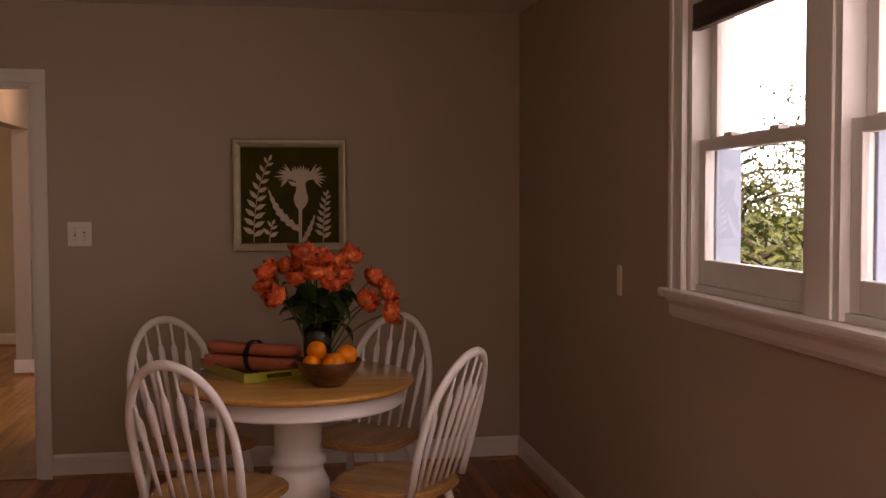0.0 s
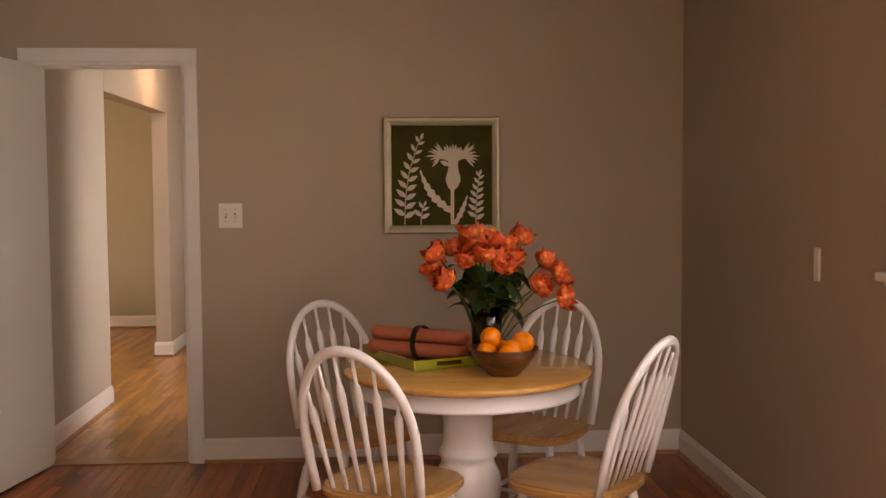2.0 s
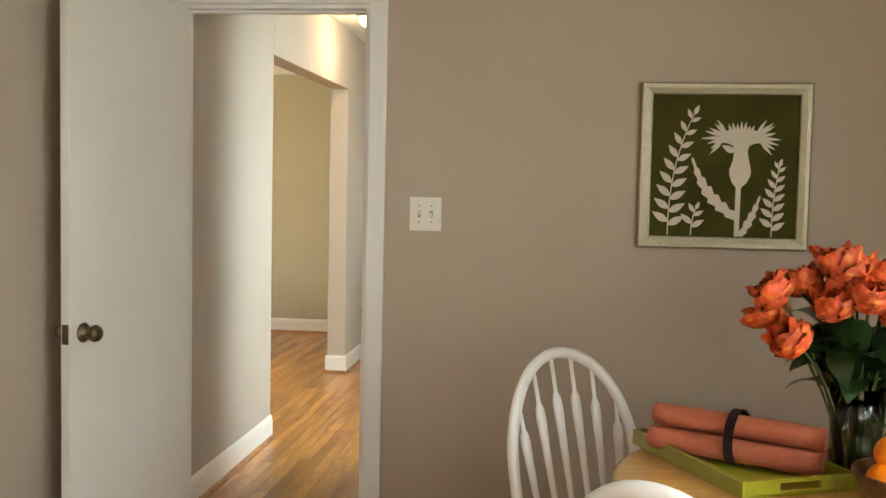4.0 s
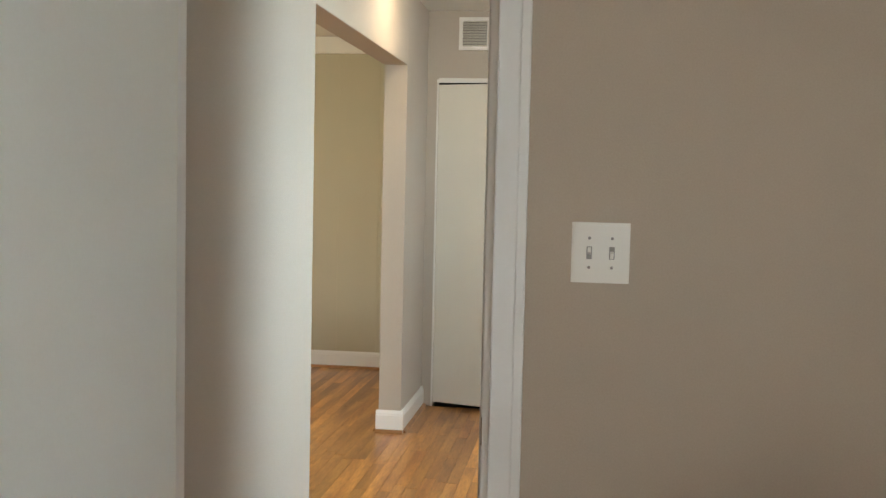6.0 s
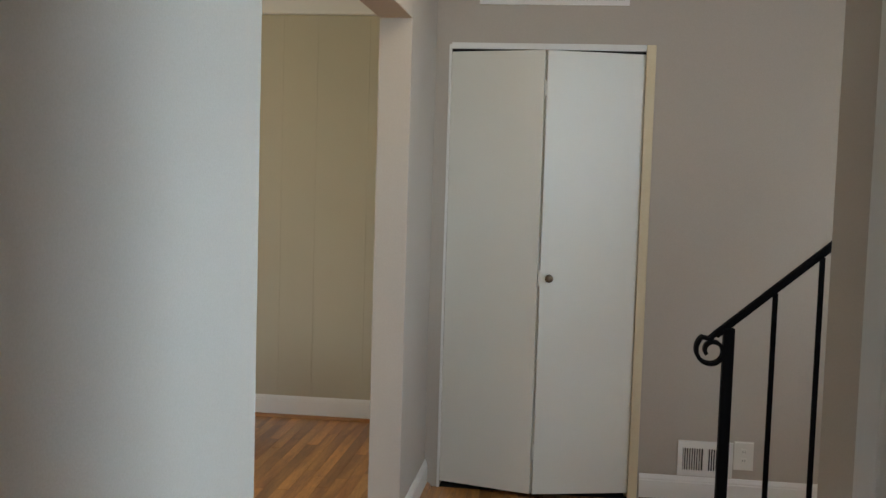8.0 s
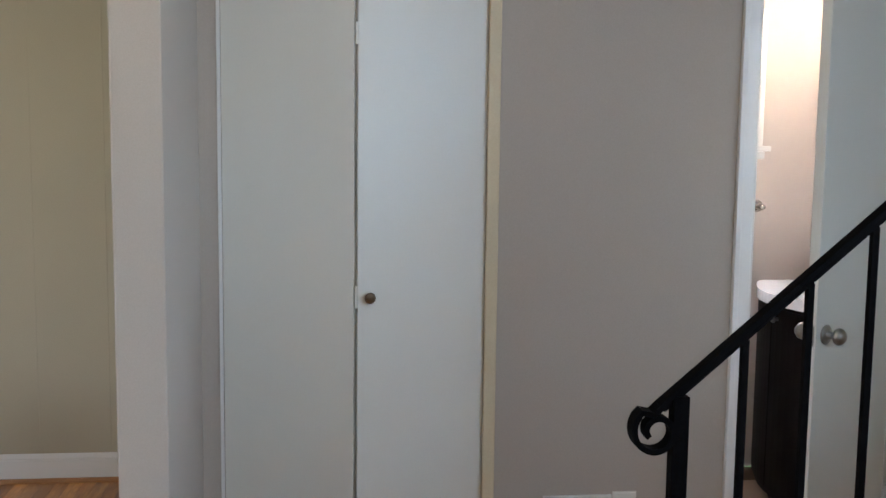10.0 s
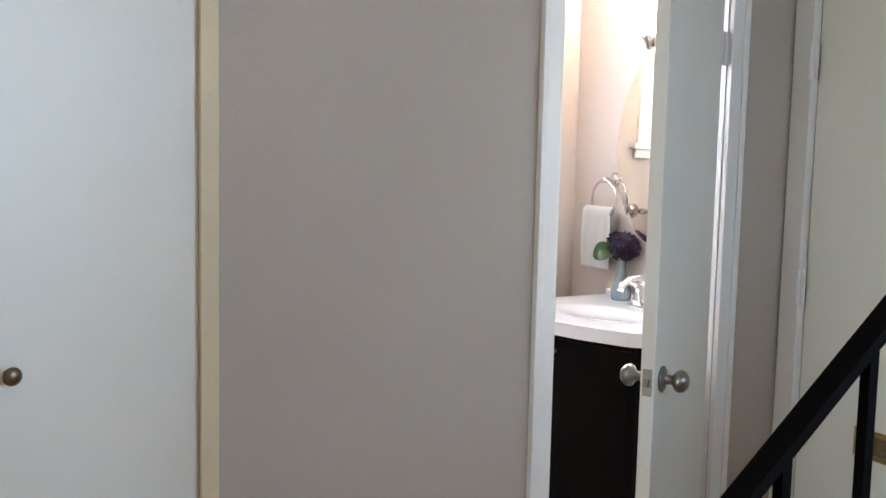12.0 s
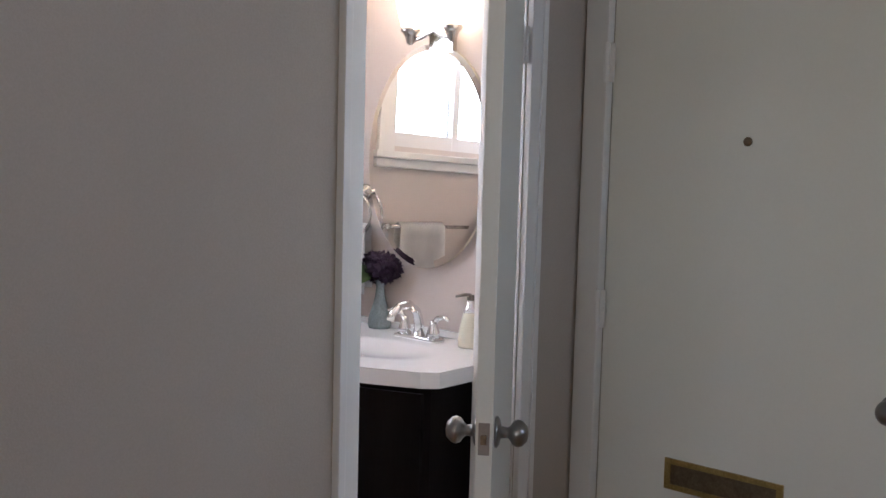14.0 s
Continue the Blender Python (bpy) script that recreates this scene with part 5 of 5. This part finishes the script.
for y in (-0.084, 0.084):
    part("socket_cup", turned(lathe([(0.006, -0.035), (0.012, -0.03), (0.016, -0.012), (0.024, 0.0), (0.030, 0.004), (0.030, 0.014), (0.025, 0.016), (0, 0.016)], 20), Matrix.Translation((-0.06, y, 0.02))), BRIGHTNICKEL, light, "", True)
    part("shade", turned(lathe([(0.026, 0.0165), (0.035, 0.05), (0.045, 0.10), (0.052, 0.15), (0.049, 0.15), (0.042, 0.10), (0.032, 0.05), (0.02, 0.022), (0, 0.021)], 24), Matrix.Translation((-0.06, y, 0.02))), SHADE, light, "glowing frosted glass shade", True)
    lamp("vanity_bulb", "POINT", Matrix.Translation((FRONTX - 0.068, MY - 0.045 + y, LZ + 0.20)), 3.6, (1.0, 0.76, 0.52), radius=0.04)


def towel_bm(w, length, thick=0.016):
    """A folded hand towel hung over a bar along y: two soft layers."""
    bm = bmesh.new()
    rows = []
    for j in range(19):
        s = j / 18
        if s < 0.44:
            x, z = -thick, -length * (1 - s / 0.44)
        elif s > 0.56:
            x, z = thick, -length * 0.9 * (s - 0.56) / 0.44
        else:
            a = math.pi * (s - 0.44) / 0.12
            x, z = -thick * math.cos(a), thick * math.sin(a)
        rows.append([bm.verts.new((x + 0.004 * math.sin(k * 1.9 + j * 0.4) * min(1, abs(z) * 8), w * (k / 8 - 0.5) * (1 + 0.05 * abs(z) / length), z)) for k in range(9)])
    for r0, r1 in zip(rows, rows[1:]):
        for k in range(8):
            bm.faces.new((r0[k], r0[k + 1], r1[k + 1], r1[k]))
    bmesh.ops.solidify(bm, geom=bm.faces[:], thickness=0.007)
    return bm


RGY, RGZ = 4.945, 1.338
tr = thing("towel_ring", pose(FRONTX - 0.006, RGY, RGZ), "polished nickel towel ring on the wall", "towel ring")
part("rose", turned(lathe([(0.026, 0), (0.026, 0.006), (0.018, 0.012), (0.010, 0.016), (0.008, 0.045), (0.012, 0.05), (0.010, 0.058), (0, 0.06)], 24), pose(0, 0, 0, 0, -90)), BRIGHTNICKEL, tr, "", True)
part("ring", sweep([(-0.05, 0.07 * math.sin(a), -0.072 + 0.07 * math.cos(a)) for a in [2 * math.pi * k / 32 for k in range(33)]], 0.0045, 8, up=(1, 0, 0)), BRIGHTNICKEL, tr, "", True)
tw = thing("hand_towel", pose(FRONTX - 0.058, RGY + 0.02, RGZ - 0.112), "white folded hand towel hanging from the ring", "towel")
part("cloth", towel_bm(0.165, 0.21), TOWEL, tw, "", True)

# bar and towel under the high window
bar = thing("towel_bar", pose(1.19, BATHY, 1.218), "nickel towel bar under the high window", "towel bar")
for s in (-0.29, 0.29):
    part("post", turned(lathe([(0.028, 0), (0.028, 0.006), (0.016, 0.014), (0.010, 0.02), (0.009, 0.06), (0.013, 0.065), (0.011, 0.074), (0, 0.075)], 20), pose(s, 0, 0, 90)), BRIGHTNICKEL, bar, "", True)
part("rod", sweep([(-0.29, -0.062, 0), (0.29, -0.062, 0)], 0.007, 10), BRIGHTNICKEL, bar, "", True)
tw2 = thing("bath_towel", pose(1.30, BATHY - 0.062, 1.218, 0, 0, 90), "white towel folded over the bar", "towel")
part("cloth", towel_bm(0.24, 0.30, 0.018), TOWEL, tw2, "", True)

bw = tagged(thing("window_bath", pose(0, 0, 0), "white sliding powder room window", "window"), kind="structure")
part("window_frame", boxes((BWX0 - 0.075, BWX0, BATHY - 0.018, BATHY, BWZ0 - 0.02, BWZ1 + 0.075), (BWX1, BWX1 + 0.08, BATHY - 0.018, BATHY, BWZ0 - 0.02, BWZ1 + 0.075), (BWX0, BWX1, BATHY - 0.018, BATHY, BWZ1, BWZ1 + 0.075), bevel=0.004), TRIM, bw)
part("window_sill", boxes((BWX0 - 0.10, BWX1 + 0.11, BATHY - 0.04, BATHY, BWZ0 - 0.045, BWZ0 - 0.0205), (BWX0 - 0.08, BWX1 + 0.09, BATHY - 0.02, BATHY, BWZ0 - 0.08, BWZ0 - 0.0455), bevel=0.005), TRIM, bw)
for x0, x1, y in ((BWX0 + 0.002, (BWX0 + BWX1) / 2 + 0.02, BATHY + 0.06), ((BWX0 + BWX1) / 2 - 0.02, BWX1 - 0.002, BATHY + 0.03)):
    sh = part("sash", boxes((x0, x0 + 0.035, y, y + 0.025, BWZ0, BWZ1), (x1 - 0.035, x1, y, y + 0.025, BWZ0, BWZ1), (x0 + 0.035, x1 - 0.035, y, y + 0.025, BWZ0, BWZ0 + 0.055), (x0 + 0.035, x1 - 0.035, y, y + 0.025, BWZ1 - 0.035, BWZ1), bevel=0.003), VINYL, bw)
    part("pane", boxes((x0 + 0.03, x1 - 0.03, y + 0.01, y + 0.014, BWZ0 + 0.05, BWZ1 - 0.03)), GLASS, sh).visible_shadow = False

# ---------------------------------------------------------------- corridor ceiling light
cl = thing("ceiling_light", pose(-0.52, 2.74, CEILING), "round flush ceiling light, lit", "ceiling light")
part("base", lathe([(0.15, 0), (0.15, -0.018), (0.13, -0.022), (0, -0.022)], 40), TRIM, cl, "", True)
part("diffuser", lathe([(0.14, -0.023), (0.138, -0.04), (0.11, -0.07), (0.06, -0.088), (0.012, -0.093), (0.01, -0.105), (0, -0.107)], 40), CEILSHADE, cl, "glowing frosted glass dome", True)

lamp("ceiling_bulb", "POINT", Matrix.Translation((-0.52, 2.74, CEILING - 0.17)), 2.4, (1.0, 0.82, 0.58), radius=0.08)

# ---------------------------------------------------------------- living room
panel_wall = structure("wall_living_north", boxes((LIVX, CL0 - 0.2, LIVY, LIVY + 0.12, 0, CEILING)), LIVING, "beige vertical board panelling of the living room", "wall")
x = CL0 - 0.2
rnd4 = random.Random(8)
while x > LIVX + 0.05:
    w = rnd4.choice((0.10, 0.20, 0.20, 0.30))
    x0 = max(LIVX, x - w)
    part("panel_board", boxes((x0 + 0.0001, x - 0.0001, LIVY - 0.010, LIVY, 0.0, 2.32), bevel=0.0008, seg=1), LIVING, panel_wall)
    x = x0
structure("crown_moulding", boxes((LIVX, CL0 - 0.2, LIVY - 0.05, LIVY, 2.32, CEILING), bevel=0.012), CEIL, "pale painted crown moulding", "trim")
FX0, FX1 = -4.10, -2.372
mantel = thing("fireplace_mantel", pose(0, 0, 0), "white painted fireplace mantel", "fireplace")
for x0 in (FX0, FX1 - 0.20):
    part("pilaster", joined(boxes((x0, x0 + 0.20, LIVY - 0.15, LIVY - 0.011, 0.0, 0.94), bevel=0.004), boxes((x0 - 0.012, x0 + 0.212, LIVY - 0.165, LIVY - 0.011, 0, 0.14), bevel=0.004), boxes((x0 + 0.04, x0 + 0.16, LIVY - 0.158, LIVY - 0.149, 0.2, 0.86), bevel=0.003)), TRIM, mantel)
part("frieze", boxes((FX0 + 0.2, FX1 - 0.2, LIVY - 0.14, LIVY - 0.011, 0.74, 0.94), bevel=0.004), TRIM, mantel)
for k, (o, z0, z1) in enumerate(((0.02, 0.94, 0.965), (0.04, 0.965, 0.995), (0.06, 0.995, 1.03))):
    part("crown_step", boxes((FX0 - o, FX1 + o, LIVY - 0.16 - o, LIVY - 0.011, z0, z1), bevel=0.006), TRIM, mantel)
part("shelf", boxes((FX0 - 0.09, FX1 + 0.09, LIVY - 0.30, LIVY - 0.011, 1.03, 1.075), bevel=0.006), TRIM, mantel)
part("firebox", boxes((FX0 + 0.2, FX1 - 0.2, LIVY - 0.05, LIVY - 0.011, 0.0, 0.74)), BRICKBLACK, mantel, "black firebox")

st = thing("side_table", pose(-2.24, 4.50, 0), "weathered wooden side table with crossed legs", "side table")
part("tabletop", boxes((-0.17, 0.17, -0.17, 0.17, 0.50, 0.53), bevel=0.004), RUSTIC, st)
for sx in (-1, 1):
    for sy in (-1, 1):
        part("leg", boxes((sx * 0.14 - 0.018, sx * 0.14 + 0.018, sy * 0.14 - 0.018, sy * 0.14 + 0.018, 0, 0.50), bevel=0.003), RUSTIC, st)
    for a in (-1, 1):
        part("cross_brace", sweep([(sx * 0.14, -0.12 * a, 0.10), (sx * 0.14, 0.12 * a, 0.45)], 0.014, 4), RUSTIC, st)
part("lower_shelf", boxes((-0.15, 0.15, -0.15, 0.15, 0.07, 0.09), bevel=0.003), RUSTIC, st)
orn = thing("table_ornament", pose(-2.25, 4.50, 0.53), "small dark twig ornament on the side table", "ornament")
part("base", lathe([(0, 0), (0.04, 0), (0.035, 0.015), (0.015, 0.03), (0, 0.03)], 16), IRON, orn)
for k in range(5):
    a = k * 1.3
    part("twig", sweep([(0, 0, 0.02), (0.03 * math.cos(a), 0.03 * math.sin(a), 0.05), (0.07 * math.cos(a), 0.06 * math.sin(a), 0.07 + 0.01 * k)], [0.005, 0.004, 0.002], 6), IRON, orn)

# ---------------------------------------------------------------- outdoors
structure("ground", boxes((-300, 300, -300, 300, -0.6, -0.5)), GRASS, "lawn outside the house", "ground")
structure("backdrop", boxes((70, 70.5, -90, 120, -0.5, 60), (-10, 70, 120, 120.5, -0.5, 70)), HAZE, "bright hazy sky beyond the garden", "sky")


def tree(name, m, height, spread, seed, label, count=2600, leaf=0.11):
    rnd = random.Random(seed)
    t = thing(name, m, label, "tree")
    bm = bmesh.new()
    tips = []
    top_p = Vector((0.1 * height * 0.3, 0, height * 0.72))
    sweep([(0, 0, 0), (0.03, 0.02, height * 0.3), (0.08, 0.0, height * 0.55), top_p], [0.05 * height * 0.4, 0.04 * height * 0.38, 0.012 * height, 0.005 * height], 9, bm)
    for k in range(15):
        a, h = rnd.uniform(0, 6.28), rnd.uniform(0.22, 0.7) * height
        ln = spread * rnd.uniform(0.6, 1.0) * (1.1 - 0.5 * h / height)
        p0 = Vector((0.05, 0, h))
        p2 = p0 + Vector((ln * math.cos(a), ln * math.sin(a), ln * rnd.uniform(0.1, 0.6)))
        p1 = p0.lerp(p2, 0.5) + Vector((0, 0, 0.08 * ln))
        sweep([p0, p1, p2], [0.012 * height, 0.007 * height, 0.003 * height], 6, bm)
        tips += [p1, p2, p1.lerp(p2, 0.5)]
    part("trunk", bm, BARK, t)
    verts, faces = [], []
    for k in range(count):
        c = rnd.choice(tips) + Vector((rnd.gauss(0, 0.22), rnd.gauss(0, 0.22), rnd.gauss(0, 0.17))) * spread
        q = Euler((rnd.uniform(-1.2, 1.2), rnd.uniform(-1.2, 1.2), rnd.uniform(0, 6.28))).to_matrix()
        s = leaf * rnd.uniform(0.6, 1.3)
        b = len(verts)
        verts += [c + q @ Vector(v) for v in ((-s * 0.5, 0, 0), (0, -s * 0.34, s * 0.08), (s * 0.6, 0, 0), (0, s * 0.34, s * 0.08))]
        faces.append((b, b + 1, b + 2, b + 3))
    me = bpy.data.meshes.new("crown")
    me.from_pydata(verts, [], faces)
    me.materials.append(FOLIAGE)
    o = new("crown", me)
    o.parent = t
    return t


for i, (x, y, h, s) in enumerate(((6.6, 5.4, 2.3, 1.3), (8.2, 9.4, 2.8, 1.7), (10.2, 7.0, 2.9, 1.8), (9.6, 13.0, 3.4, 2.0), (13.0, 13.0, 4.2, 2.2), (12.5, 9.5, 3.4, 1.9), (5.6, 1.4, 2.2, 1.2), (15.0, 18.0, 5.2, 2.6), (11.5, 17.0, 4.6, 2.3), (8.9, 6.0, 4.6, 1.5))):
    tree("tree", pose(x, y, -0.5), h, s, 20 + i, "leafy green garden tree outside the window", 1500, 0.085)
rnd5 = random.Random(77)
verts, faces = [], []
for k in range(6000):
    c = Vector((rnd5.uniform(5.5, 7.0), rnd5.uniform(-8, 8), -0.5 + abs(rnd5.gauss(0, 0.45))))
    q = Euler((rnd5.uniform(-1.2, 1.2), rnd5.uniform(-1.2, 1.2), rnd5.uniform(0, 6.28))).to_matrix()
    s = 0.10 * rnd5.uniform(0.6, 1.3)
    b = len(verts)
    verts += [c + q @ Vector(v) for v in ((-s * 0.5, 0, 0), (0, -s * 0.34, s * 0.08), (s * 0.6, 0, 0), (0, s * 0.34, s * 0.08))]
    faces.append((b, b + 1, b + 2, b + 3))
me = bpy.data.meshes.new("hedge")
me.from_pydata(verts, [], faces)
me.materials.append(FOLIAGE)
tagged(new("hedge", me), "low leafy hedge along the lawn", "hedge", "", "stuff")

# ---------------------------------------------------------------- floors, board by board


def floor_boards(name, x0, x1, y0, y1, label, near, cut=(), w=0.057, mats=(OAK, OAKREST)):
    """Oak strips along y. Those inside the stretch near = (x0, x1, y0, y1) are pieces of their own."""
    fl = structure(name, boxes((x0, x1, y0, y1, -0.05, -0.019)), SUB, label, "floor")
    rnd = random.Random(len(name) + 3)
    lengths = [0.42, 0.6, 0.8, 1.0, 1.3]
    shared = {}
    verts, faces, made = [], [], 0
    x = x0
    while x < x1 - 0.004:
        y = y0 - rnd.uniform(0, 0.8)
        while y < y1:
            ln = rnd.choice(lengths)
            a, b = max(y, y0), min(y + ln, y1)
            y += ln
            if b - a < 0.02:
                continue
            xm, ymid = x + w / 2, (a + b) / 2
            for c in cut:
                if c[0] < xm < c[1]:
                    b = min(b, c[2])
            if b - a < 0.01:
                continue
            ymid = (a + b) / 2
            inside = near[0] < xm < near[1] and near[2] < ymid < near[3] and made < 300
            key = round(b - a, 3)
            if inside:
                if key not in shared:
                    shared[key] = mesh_from("plank", boxes((0.0008, w - 0.0008, -(b - a) / 2 + 0.0008, (b - a) / 2 - 0.0008, -0.018, 0.0)), mats[0])
                o = new("plank", shared[key])
                o.location = (x, ymid, -rnd.uniform(0, 0.0006))
                o.parent = fl
                made += 1
            else:
                n = len(verts)
                z = -rnd.uniform(0, 0.0006)
                for zz in (z - 0.018, z):
                    verts += [(x + 0.0004, a + 0.0004, zz), (x + w - 0.0004, a + 0.0004, zz), (x + w - 0.0004, b - 0.0004, zz), (x + 0.0004, b - 0.0004, zz)]
                faces += [tuple(n + i for i in f) for f in ((4, 5, 6, 7), (0, 1, 5, 4), (1, 2, 6, 5), (2, 3, 7, 6), (3, 0, 4, 7))]
        x += w
    me = bpy.data.meshes.new("far_planks")
    me.from_pydata(verts, [], faces)
    me.materials.append(mats[1])
    o = new("far_planks", me)
    o.parent = fl
    tagged(o, "", "", "", "stuff")
    return fl


floor_boards("floor_hall", LIVX, FRONTX, 0.0, LIVY, "honey oak strip floor of hall and living room", (-1.9, 0.2, 0.5, 5.2), ((CL0 - 0.07, CL1 + 0.3, FARY + 0.02, 9), (CL1 + 0.2, 3, FARY + 0.02, 9)))
floor_boards("floor_dining", DX0, DX1, DY0, 0.0, "reddish oak strip floor of the dining room", (-0.9, 2.47, -2.4, 0), mats=(DININGOAK, DININGOAKREST))
tile_me = mesh_from("floor_tile", boxes((-0.148, 0.148, -0.148, 0.148, -0.008, 0.0), bevel=0.002, seg=1), TILE)
bf = bpy.data.objects["floor_bath"]
for i in range(5):
    for j in range(4):
        xx, yy = 0.46 + i * 0.3, 4.27 + j * 0.3
        if xx + 0.148 < FRONTX and yy + 0.148 < BATHY + 0.1:
            o = new("floor_tile", tile_me)
            o.location = (xx, yy, 0.0)
            o.parent = bf
